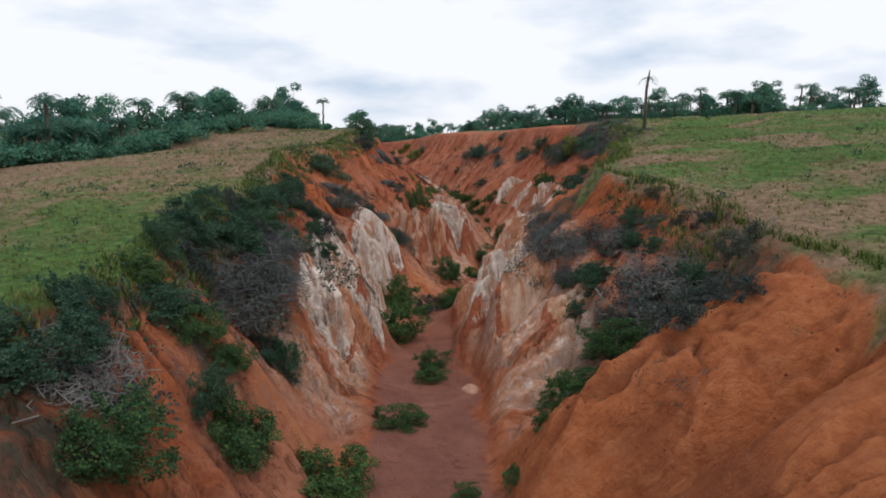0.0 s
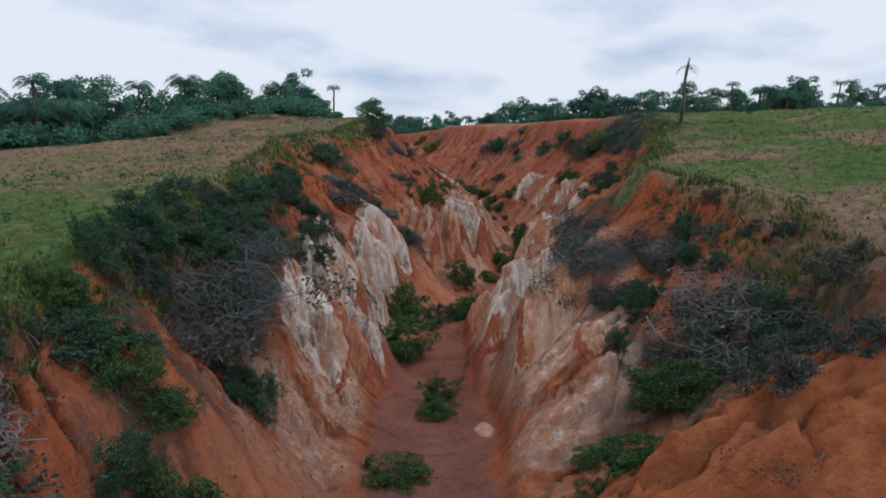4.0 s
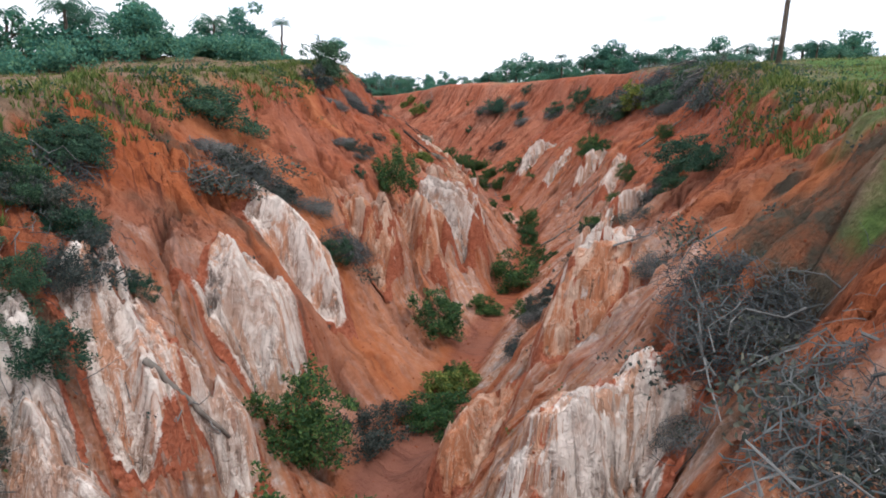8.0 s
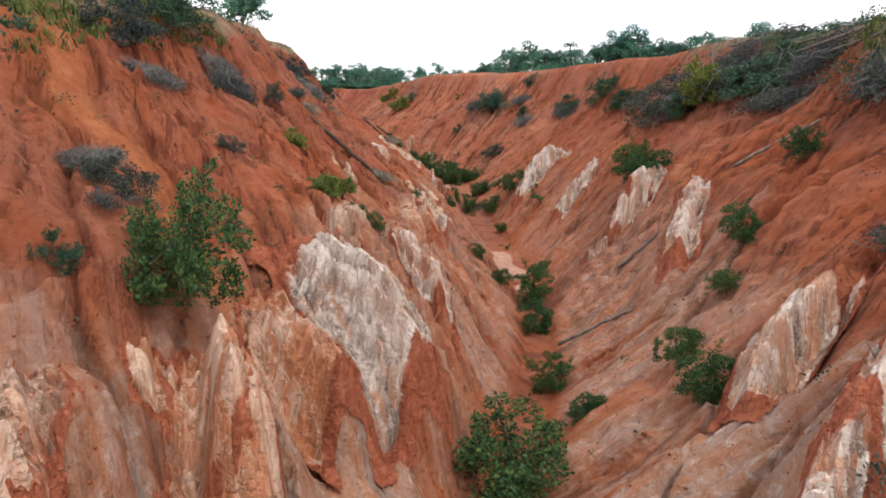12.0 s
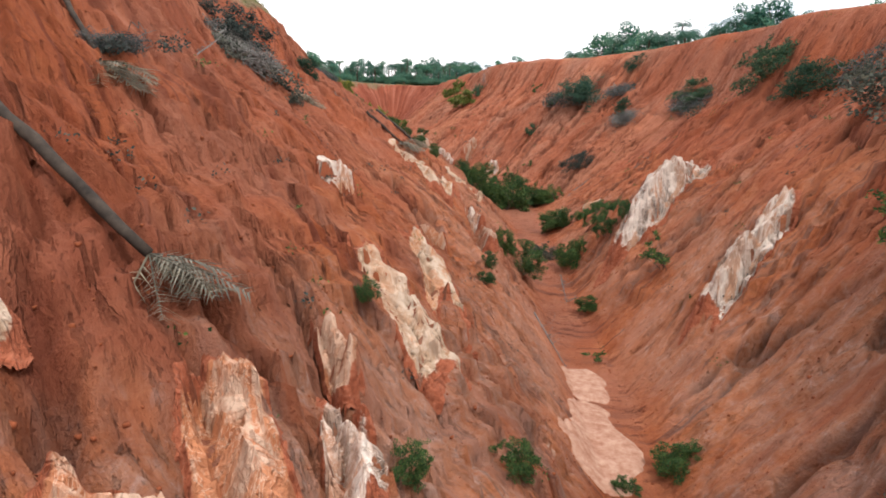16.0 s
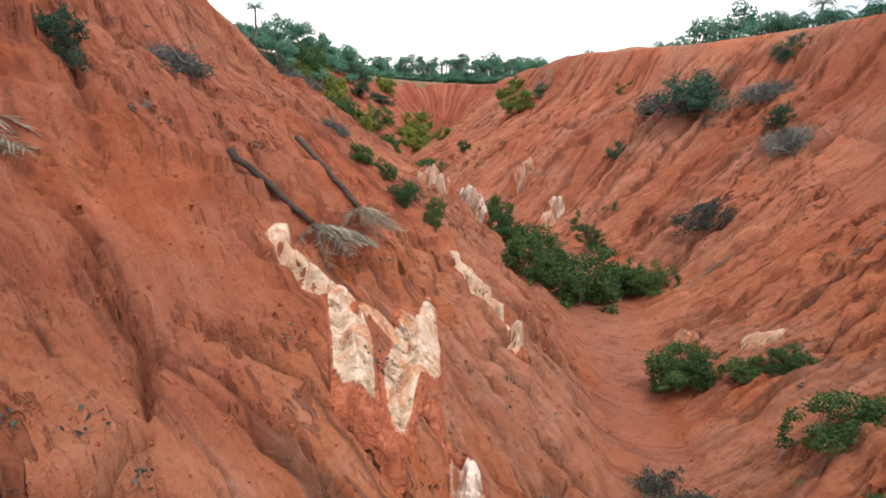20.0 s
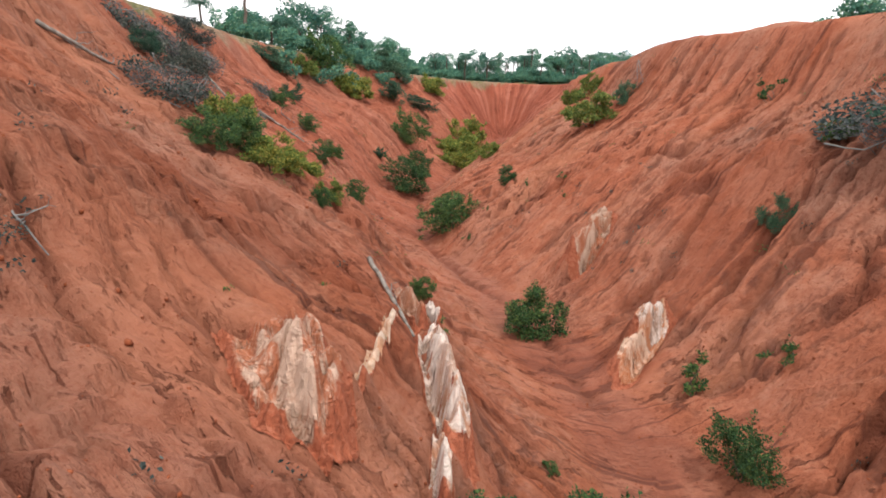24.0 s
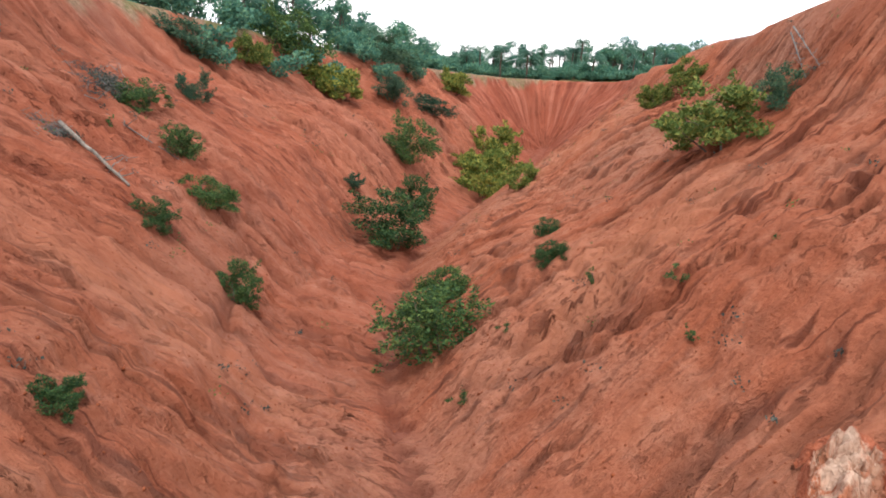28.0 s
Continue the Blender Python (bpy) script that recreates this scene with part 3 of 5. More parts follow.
def ribs(x, y, z):
    """Ridges with a sharp crest, steep on one flank and easy on the other, with a cleft at the foot of the steep one."""
    for i, (x0, y0, x1, y1, wide, rise, sort) in enumerate(OUTCROPS):
        ln, t, side = rib_axes(x0, y0, x1, y1)
        U, V = (x - x0) * t[0] + (y - y0) * t[1], (x - x0) * side[0] + (y - y0) * side[1]
        near = (U > -0.5 * ln) & (U < 1.3 * ln) & (np.abs(V) < 1.3 * wide)
        if not near.any():
            continue
        u, v = U[near], V[near]
        v = v / (0.55 * wide) + 0.28 * vnoise(u / 2.4 + 13.7 * i, u * 0 + 1.5) + 0.10 * vnoise(u / 0.8 + i, u * 0 + 8.5)
        k = u / ln + 0.06 * vnoise(v * 2 + i, u * 0 + 4.5)
        up = np.clip((k + 0.4) / 1.1, 0, 1) * (1 - ramp01(k, 0.88, 1.22))
        flank = np.where(v < 0.2, ramp01(v, -2.0, 0.2), 1 - 1.4 * ramp01(v, 0.2, 0.85) + 0.4 * ramp01(v, 0.95, 1.7))
        lift = min((2.1 if y0 < 100 else 1.3) * rise, 0.6 * ln) * (0.35 if sort == "C" else 1.0)
        z[near] += lift * up * flank
    return z


CRACK_SHADES = []


def round_head(x, y, s):
    """Runs on round the head wall, where the way itself has ended."""
    return 9 * ramp01(s, 382, 397) * np.arctan2(x - BED[-1, 0], np.maximum(y - BED[-1, 1], -30) + 0.01)


def lean_of(s, d):
    """How far ridges and cracks run along the gully for each metre off the bed."""
    return np.where(d < 0, np.interp(s, [85, 120, 215, 268, 305, 360, 390], [0.6, 0.75, 0.6, 0.4, -0.5, -0.4, 0]), np.interp(s, [88, 104, 135, 175, 360, 390], [0.2, 0.5, 0.5, 0.12, 0.12, 0]))



def ground(x, y, detail=True):
    """Height of the ground and what covers it."""
    s, d = way(x, y)
    a = np.abs(d)
    wob = ramp01(a, 3, 16)
    a = np.maximum(a + wob * (1.5 * fbm(x / 11, y / 11, 2) + 0.4 * np.interp(s, [90, 160, 200], [1.6, 1.0, 0.5]) * fbm(x / 3.1 + 40, y / 3.1, 2)), 0)
    zf, w = np.interp(s, S_AT, FLOOR_Z), np.interp(s, S_AT, FLOOR_W)
    w = np.maximum(w * (1 + 0.25 * vnoise(s / 6, d * 0 + np.sign(d) * 3.5)), 0.3)
    zt, zm = section(s, d, TOE_LZ, TOE_RZ), section(s, d, BEND_LZ, BEND_RZ)
    dr, zr = section(s, d, RIM_L, RIM_R), section(s, d, RIM_LZ, RIM_RZ)
    dt, dm = 5.5, np.minimum(11.0, dr - 3.5)
    t1, t2 = np.clip((a - w) / (dt - w), 0, 1), np.clip((a - dm) / (dr - dm), 0, 1)
    g2 = 0.82 * t2 + 0.18 * ramp01(t2, 0.65, 1.0)
    z = zf + (zt - zf) * t1 + (zm - zt) * np.clip((a - dt) / (dm - dt), 0, 1) + (zr - zm) * g2
    off = np.maximum(a - dr, 0)
    z = z + np.where(d > 0, np.minimum(0.055 * off, 6.5), np.minimum(0.012 * off, 2.0) - 0.07 * np.minimum(off, 48) * (1 - ramp01(s, 165, 205)))
    far = ramp01(np.hypot(x, y - 150), 250, 900)
    z = z * (1 - far) + far * (21 + 2.0 * fbm(x / 260, y / 260, 3))
    slope = ramp01(a, w * 0.7, w + 3) * (1 - ramp01(t2, 0.8, 1.0))
    for side, at, lo, hi, half, rise, lean in FOLDS:
        across = (s - at - lean * (a - lo)) / half
        z = z + rise * (d * side > 0) * np.exp(-np.abs(across) ** 1.5) * ramp01(a, lo - 1, lo + 3) * (1 - ramp01(a, hi - 3, hi + 1))
    z = ribs(x, y, z)
    if detail:
        rough = np.interp(s, [85, 130, 200, 235, 265, 300], [1.1, 1.05, 1.0, 0.9, 0.75, 0.7]) * slope * (1 - 0.75 * ramp01(s, 372, 394)) * (1 - 0.5 * (d > 0) * (1 - ramp01(s - 0.2 * a, 84, 89)))
        for side, at, half, lean in CHUTES:
            rough = rough * (1 - 0.7 * (d * side > 0) * np.exp(-((s - at - lean * (a - 5)) / half) ** 2))
        warp = 1.2 * fbm(x / 6, y / 6, 2)
        run = s - lean_of(s, d) * a + round_head(x, y, s)
        spur = 1 - np.abs(vnoise((run + warp) / 7.5, d / 26 + 5))
        rill = 1 - np.abs(fbm((run + warp) / 2.3, d / 14, 3))
        fine = 1 - np.abs(vnoise((run + 0.6 * warp) / 0.8, d / 6 + 3))
        z = z + rough * np.interp(s, [130, 190], [0.9, 0.6]) * (0.75 * (spur - 0.70) + 0.36 * (rill - 0.65) + 0.16 * (fine - 0.6))
        z = z + rough * (0.13 * fbm(x / 1.1, y / 1.1, 3, 0.6) + 0.07 * fbm(x / 0.42 + 5, y / 0.42, 2))
        # lumps and broken clods
        lump = np.abs(fbm(x / 1.3 + 80, y / 1.0, 3, 0.55))
        z = z + rough * np.interp(s, [120, 165], [0.6, 1.0]) * 0.34 * (0.4 - np.minimum(lump, 0.8)) * ramp01(fbm(x / 7 + 12, y / 7, 2), -0.5, 0.3)
        # clay buttresses low on the sides, with clefts between them
        low = ramp01(a, w + 0.2, w + 1.8) * (1 - ramp01(a, dm - 1.5, dm + 2.0)) * np.interp(s, [74, 88, 165, 195, 225], [0.2, 1.0, 0.95, 0.55, 0.12])
        butt = np.sqrt(np.abs(vnoise((run + 0.9 * warp) / 3.6 + 11, d / 40 + 9 * np.sign(d))))
        groove = 1 - np.abs(vnoise((run + 0.5 * warp) / 1.0 + 60, d / 8))
        z = z + low * (1.5 * (np.minimum(butt, 0.8) - 0.6) + 0.30 * (groove - 0.6))
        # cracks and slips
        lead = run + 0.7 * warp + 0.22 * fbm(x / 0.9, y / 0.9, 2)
        # colour mask for shade painted inside cracks, furrows, the rill and slab seams
        crack_shade = 0 * z
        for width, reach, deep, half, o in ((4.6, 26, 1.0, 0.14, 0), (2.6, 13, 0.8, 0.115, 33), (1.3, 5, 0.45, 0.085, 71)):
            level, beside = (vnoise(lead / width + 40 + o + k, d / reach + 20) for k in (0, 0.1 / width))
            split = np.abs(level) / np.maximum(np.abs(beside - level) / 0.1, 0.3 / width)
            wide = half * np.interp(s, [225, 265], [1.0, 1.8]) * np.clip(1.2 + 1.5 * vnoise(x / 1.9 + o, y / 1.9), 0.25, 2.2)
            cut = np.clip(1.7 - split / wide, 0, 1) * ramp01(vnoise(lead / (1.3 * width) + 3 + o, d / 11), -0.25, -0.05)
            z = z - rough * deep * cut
            crack_shade = np.maximum(crack_shade, cut * np.minimum(rough, 1))
        # long furrows down the loose spurs at the gully's mouth
        mouth = (d > 0) * (1 - ramp01(s - 0.2 * a, 84, 89)) * slope
        furrow = ramp01(vnoise((run + 0.35 * warp) / 0.95 + 21, d / 8), 0.15, 0.5) + 0.5 * ramp01(vnoise((run + 0.35 * warp) / 0.4 + 4, d / 4), 0.25, 0.55)
        z = z - 0.5 * mouth * furrow
        crack_shade = np.maximum(crack_shade, 0.75 * mouth * np.minimum(furrow, 1) * ramp01(vnoise(x / 3 + 7, y / 3), -0.3, 0.3))
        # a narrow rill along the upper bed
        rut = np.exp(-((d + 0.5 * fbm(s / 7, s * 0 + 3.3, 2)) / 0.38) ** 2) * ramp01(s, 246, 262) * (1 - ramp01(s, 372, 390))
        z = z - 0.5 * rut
        crack_shade = np.maximum(crack_shade, 0.8 * rut)
        # the head wall is cut by its own rills
        turn_at = np.arctan2(x - BED[-1, 0], y - BED[-1, 1])
        z = z + 2.0 * ramp01(s, 380, 396) * slope * (0.45 - np.abs(fbm(turn_at * 2.2 + 9, a / 30, 3)))
        # slabs and blocks that have parted from the slope
        broken = ramp01(fbm(x / 5.5 + 23, y / 5.5, 2), -0.25, 0.35)
        for long, wide, deep, o in ((2.6, 1.25, 0.42, 0), (1.1, 0.55, 0.20, 90)):
            p = lead / wide + 0.55 * vnoise(lead / (1.6 * wide) + o, d / long) + o
            q = d / long + 0.6 * vnoise(lead / (0.8 * wide) + 7 + o, d / (1.3 * long)) + 0.5 * HASH[np.floor(p).astype(int) & 255, 7]
            slab = HASH[np.floor(p).astype(int) & 255, np.floor(q).astype(int) & 255] - 0.5
            z = z + rough * broken * deep * slab
            side_gap = np.minimum(p - np.floor(p), np.floor(p) + 1 - p) * wide
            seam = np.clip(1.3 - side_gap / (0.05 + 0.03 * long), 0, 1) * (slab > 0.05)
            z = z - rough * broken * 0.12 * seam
            crack_shade = np.maximum(crack_shade, 0.7 * seam * broken * np.minimum(rough, 1))
        # small slumps and dents
        dent = fbm(lead / 0.9 + 9, d / 3.2, 2)
        z = z - rough * 0.3 * ramp01(dent, 0.55, 0.7) * ramp01(vnoise(x / 8 + 51, y / 8), -0.1, 0.4)
        lift = z / 1.5 + 1.3 * fbm(x / 4.2, y / 4.2 + 8, 3)
        part_of = lift - np.floor(lift)
        z = z + rough * 0.62 * (ramp01(part_of, 0, 0.12) - part_of) * ramp01(vnoise(x / 9 + 70, y / 9), -0.3, 0.2)
        z = z + (1 - slope) * ramp01(off, 0, 3) * (0.5 * fbm(x / 14, y / 14, 3) + 0.07 * fbm(x / 1.3, y / 1.3, 3))
        z = z + (1 - ramp01(a, w * 0.7, w + 0.5)) * 0.10 * fbm(x / 4, y / 4, 3)
        CRACK_SHADES[:] = [crack_shade]
    return z, s, d, a, w, dr, off, t2


def axis(bands):
    """Grid lines with a step for each band, growing outwards to the horizon."""
    lines = [bands[0][0]]
    for lo, hi, step in bands:
        while lines[-1] < hi - 1e-6:
            lines.append(lines[-1] + step)
    step = bands[-1][2]
    while lines[-1] < 3200:
        step *= 1.22
        lines.append(lines[-1] + step)
    step = bands[0][2]
    while lines[0] > -3200:
        step *= 1.22
        lines.insert(0, lines[0] - step)
    return np.array(lines)


GX = axis([(-60, -34, 0.9), (-34, -15, 0.32), (-15, 15, 0.22), (15, 34, 0.32), (34, 60, 0.9)])
GY = axis([(40, 68, 0.6), (68, 250, 0.105), (250, 325, 0.13), (330, 420, 0.3)])


def bed_at(s):
    """Place and heading of the bed at a way along it, straight on past its ends."""
    t = np.gradient(BED, BED_S, axis=0)
    t = np.stack([np.convolve(np.pad(t[:, i], 8, "edge"), np.ones(17) / 17, "valid") for i in (0, 1)], 1)
    past = s - np.clip(s, 0, BED_S[-1])
    p = [np.interp(s, BED_S, BED[:, i]) + past * np.interp(s, BED_S, t[:, i]) for i in (0, 1)]
    h = np.arctan2(np.interp(s, BED_S, t[:, 0]), np.interp(s, BED_S, t[:, 1]))
    return p[0], p[1], h


# the grid runs along the bed and down its sides, and straight out over the plateaus
ROW_X, ROW_Y, ROW_H = bed_at(GY)
NEAR = np.clip(GX, -34, 34)[None]
X = ROW_X[:, None] + np.cos(ROW_H)[:, None] * NEAR + (GX[None] - NEAR)
Y = ROW_Y[:, None] - np.sin(ROW_H)[:, None] * NEAR + 0 * GX[None]
Z, G_S, G_D, G_A, G_W, G_R, G_OFF, G_T = ground(X, Y)
ny, nx = X.shape
me = bpy.data.meshes.new("ground")
idx = np.arange(nx * ny, dtype=np.int32).reshape(ny, nx)
quads = np.stack([idx[:-1, :-1], idx[:-1, 1:], idx[1:, 1:], idx[1:, :-1]], -1).reshape(-1, 4)
me.vertices.add(nx * ny)
me.vertices.foreach_set("co", np.stack([X, Y, Z], -1).astype(np.float32).ravel())
me.loops.add(quads.size)
me.loops.foreach_set("vertex_index", quads.ravel())
me.polygons.add(len(quads))
me.polygons.foreach_set("loop_start", np.arange(0, quads.size, 4, dtype=np.int32))
me.update(calc_edges=True)
me.polygons.foreach_set("use_smooth", np.ones(len(quads), bool))
edge_noise = 0.9 * fbm(X / 2.2, Y / 2.2, 3)
cover = {
    "grass": ramp01(G_A - G_R + edge_noise + 1.0, -0.4, 0.5) * (1 - (G_D > 0) * ramp01(G_S + 4 * edge_noise, 196, 214) * (1 - ramp01(G_OFF, 5, 14))),
    "mud": (1 - ramp01(G_A + 0.35 * edge_noise, G_W * 0.8, G_W + 0.5)) * np.interp(G_S, [100, 125, 160], [1.0, 0.6, 0.3]),
    "tone": ramp01(G_S + 8 * edge_noise, 185, 270),
    "pale": (1 - ramp01(G_A + 2.0 * edge_noise, 7.5, 12.5)) * ramp01(G_A, G_W, G_W + 1.5) * np.where(G_D < 0, np.interp(G_S, [70, 93, 100, 120, 126, 136, 142, 155, 175, 235, 400], [0.0, 0.1, 0.85, 0.85, 0.15, 0.3, 0.75, 0.6, 0.3, 0.08, 0.0]), np.interp(G_S, [70, 90, 97, 130, 150, 180, 215, 235, 400], [0.0, 0.0, 0.9, 0.9, 0.7, 0.3, 0.15, 0.05, 0.0])),
    "lush": 0.55 * ((G_D > 0) & (G_S < 260)) * ramp01(G_OFF, 2, 6) + 1.0 * (G_D < 0) * (1 - ramp01(G_S + 5 * edge_noise, 92, 118)) * (1 - ramp01(G_OFF + 3 * edge_noise, 7, 16)) + 0.6 * (G_OFF > 120),
    "bare": 0.9 * ramp01(fbm(X / 17 + 3, Y / 9, 3), 0.2, 0.6) * (G_D > 0) + 0.5 * (G_D < 0) * ramp01(G_S, 100, 125),
    "scrub": ramp01(fbm(X / 6 + 31, Y / 6, 3) + 1.05 * np.where(G_D < 0, 1 - ramp01(G_S, 108, 125), 1 - ramp01(G_S, 101, 109)) - 0.3, 0.0, 0.5) * ramp01(G_A, 8, 11) * (1 - ramp01(G_S, 125, 150)) * (G_T < 1) * np.where((G_D > 0) & (G_S + edge_noise < 90) | (G_D < 0) & (np.abs(G_S + edge_noise - 90.5) < 2.2), 0.03, 1.0),
    "sand": np.clip((G_D > 0) * (1 - ramp01(G_S + 1.5 * edge_noise, 90, 93)) * ramp01(G_A, 3, 5) + (G_D > 0) * np.exp(-((G_S - 119) / 5) ** 2) * ramp01(G_A, 9.5, 12) + sum((G_D * k > 0) * np.exp(-((G_S - at - lean * (G_A - 5) + edge_noise) / (0.9 * half)) ** 2) for k, at, half, lean in CHUTES), 0, 1) * (G_T < 1),
    "rugged": np.interp(G_S, [90, 150, 235, 265], [0.8, 1.0, 1.0, 0.85]) * (0.75 + 0.35 * fbm(X / 7 + 5, Y / 7, 2)),
    "dust": ramp01(fbm(X / 9 + 61, Y / 9, 3), -0.05, 0.55) * ramp01(G_A, 8, 14) * ramp01(G_S, 165, 205) * 0.5,
    "fresh": 0.75 * ramp01(G_S + 7 * edge_noise, 352, 384) * (G_T < 1) + 0.4 * (G_D < 0) * ramp01(G_S + 9 * edge_noise, 268, 296) * (1 - ramp01(G_S, 345, 375)) * (G_T < 1) + 0.4 * ramp01(G_A + 3 * edge_noise, 9, 14) * ramp01(G_S, 128, 140) * (1 - ramp01(G_S, 225, 255)) * (G_T < 1),
    "crack_shade": CRACK_SHADES[-1],
    "way": (G_S - lean_of(G_S, G_D) * G_A + round_head(X, Y, G_S) + 30) / 460,
    "off": np.abs(G_D) / 200,
}
for key, vals in cover.items():
    at = me.attributes.new(key, "FLOAT", "POINT")
    at.data.foreach_set("value", np.clip(vals, 0, 1).astype(np.float32).ravel())
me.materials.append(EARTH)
land = tagged(new("ground", me), "red laterite gully cut into dry grass land", "ground", kind="structure")


def height(x, y):
    """Height of the built ground at one place."""
    s, d = (float(v[0]) for v in way(np.array([x]), np.array([y])))
    if abs(d) > 33 or s < 42 or s > 415:
        return float(ground(np.array([x]), np.array([y]))[0][0])
    i, j = np.searchsorted(GX, d) - 1, np.searchsorted(GY, s) - 1
    u, v = (d - GX[i]) / (GX[i + 1] - GX[i]), (s - GY[j]) / (GY[j + 1] - GY[j])
    return float((Z[j, i] * (1 - u) + Z[j, i + 1] * u) * (1 - v) + (Z[j + 1, i] * (1 - u) + Z[j + 1, i + 1] * u) * v)


def place(s, d):
    """Plan position at a way along the bed and a distance off it."""
    i = int(np.clip(np.searchsorted(BED_S, s) - 1, 0, len(BED) - 2))
    t = (BED[i + 1] - BED[i]) / (BED_S[i + 1] - BED_S[i])
    p = BED[i] + t * (s - BED_S[i])
    return float(p[0] + t[1] * d), float(p[1] - t[0] * d)

# ---- builders ----
def mesh_of(name, verts, faces, mat, smooth=False):
    m = bpy.data.meshes.new(name)
    m.from_pydata(np.asarray(verts, float).tolist(), [], np.asarray(faces).tolist() if isinstance(faces, np.ndarray) else faces)
    m.materials.append(mat)
    if smooth:
        m.polygons.foreach_set("use_smooth", np.ones(len(m.polygons), bool))
    m.update()
    return m


def part(name, data, parent, label=""):
    ob = new(name, data)
    ob.parent = parent
    return tagged(ob, label) if label else ob


def thing(name, label, category, group="", kind=""):
    return tagged(new(name), label, category, group, kind)


def leaves(r, at, length, width, up=0.2, droop=0.3):
    """Folded leaves at the given places, one face each."""
    n = len(at)
    d = r.normal(size=(n, 3))
    d[:, 2] = np.abs(d[:, 2]) * (1 if up > 0.5 else 0.7) + up - droop * r.random(n)
    d /= np.linalg.norm(d, axis=1)[:, None]
    side = np.cross(d, r.normal(size=(n, 3)))
    side /= np.linalg.norm(side, axis=1)[:, None] + 1e-9
    nor = np.cross(d, side)
    ln = (length * r.uniform(0.6, 1.3, n))[:, None]
    wd = (width * r.uniform(0.6, 1.3, n))[:, None]
    v = np.stack([at, at + d * ln * 0.5 + side * wd + nor * wd * 0.3, at + d * ln, at + d * ln * 0.5 - side * wd + nor * wd * 0.3], 1).reshape(-1, 3)
    return v, np.arange(4 * n).reshape(-1, 4)


def tubes(paths, sides=3):
    """Tapered tubes along paths, each a pair of points and radii."""
    vs, fs, base = [], [], 0
    ang = np.arange(sides) * 2 * math.pi / sides
    for pts, rad in paths:
        pts, rad = np.asarray(pts, float), np.asarray(rad, float)
        t = np.gradient(pts, axis=0)
        t /= np.linalg.norm(t, axis=1)[:, None] + 1e-9
        ref = np.array([0.31, 0.52, 0.8]) if abs(t[0, 2]) < 0.9 else np.array([1.0, 0.2, 0])
        a = np.cross(t, ref)
        a /= np.linalg.norm(a, axis=1)[:, None] + 1e-9
        b = np.cross(t, a)
        ring = pts[:, None] + rad[:, None, None] * (np.cos(ang)[None, :, None] * a[:, None] + np.sin(ang)[None, :, None] * b[:, None])
        vs.append(ring.reshape(-1, 3))
        for i in range(len(pts) - 1):
            for k in range(sides):
                q = (k + 1) % sides
                fs.append((base + i * sides + k, base + i * sides + q, base + (i + 1) * sides + q, base + (i + 1) * sides + k))
        fs.append(tuple(base + (len(pts) - 1) * sides + k for k in range(sides)))
        fs.append(tuple(base + k for k in reversed(range(sides))))
        base += len(pts) * sides
    return np.concatenate(vs), fs


def bent(r, a, b, bow=0.15, n=5):
    """A crooked line from a to b."""
    a, b = np.asarray(a, float), np.asarray(b, float)
    t = np.linspace(0, 1, n)[:, None]
    ln = np.linalg.norm(b - a)
    wob = r.normal(size=(n, 3)) * ln * bow * 0.35
    wob[0] = wob[-1] = 0
    return a + (b - a) * t + np.sin(t * math.pi) * r.normal(size=3) * ln * bow * 0.6 + wob * np.sin(t * math.pi)


def clumps(r, blobs, n, shell=0.55):
    """Leaf places inside uneven blobs (centre, radii)."""
    out = []
    vol = np.array([np.prod(b[1]) ** 0.67 for b in blobs])
    for (c, rad), share in zip(blobs, vol / vol.sum()):
        k = max(int(n * share), 8)
        d = r.normal(size=(k, 3))
        d /= np.linalg.norm(d, axis=1)[:, None]
        d *= (shell + (1 - shell) * r.random(k) ** 0.6)[:, None] * r.uniform(0.8, 1.12, k)[:, None]
        out.append(np.asarray(c) + d * np.asarray(rad))
    return np.concatenate(out)


def bush_kind(seed, leaf, label, n=3000, flat=0.62, leaf_len=0.040, airy=False, sparse=False, stems=5):
    """A bush one metre across at its base point."""
    r = np.random.default_rng(seed)
    blobs = []
    for i in range(30 if not sparse else 6):
        an, rr = r.uniform(0, 6.28), 0.44 * math.sqrt(r.random())
        dome = math.sqrt(max(1 - (rr / 0.52) ** 2, 0.05))
        h = flat * dome * r.uniform(0.02, 1.0) ** 0.8
        size = r.uniform(0.05, 0.15)
        blobs.append(((rr * math.cos(an), rr * math.sin(an), h), (size * r.uniform(0.8, 1.5), size, size * r.uniform(0.6, 0.95))))
    if not sparse:
        blobs.append(((r.normal() * 0.05, r.normal() * 0.05, flat * 0.24), (0.30, 0.27, flat * 0.27)))
    at = clumps(r, blobs, n, 0.3 if airy else 0.5)
    at[:, 2] = np.maximum(at[:, 2], -0.05)
    shoots = []
    for i in range(12 if not sparse else 3):
        c = np.array(blobs[r.integers(0, len(blobs) - 1)][0])
        tip = c + np.array([r.normal() * 0.10, r.normal() * 0.10, r.uniform(0.12, 0.26) * flat * 1.4])
        shoots.append(c + (tip - c) * r.random((n // 60 + 6, 1)) + r.normal(size=(n // 60 + 6, 3)) * 0.022)
    at = np.concatenate([at, *shoots])
    v, f = leaves(r, at, leaf_len, leaf_len * 0.27, up=0.6 if airy else 0.42)
    root = thing("bush", label, "bush")
    part("foliage", mesh_of("foliage", v, f, leaf), root)
    for i in range(stems):
        c = np.array(blobs[i][0])
        v, f = tubes([(bent(r, (r.normal() * 0.03, r.normal() * 0.03, -0.12), c, 0.2), np.linspace(0.013, 0.004, 5))], 4)
        part("stem", mesh_of("stem", v, f, BARK), root)
    return root


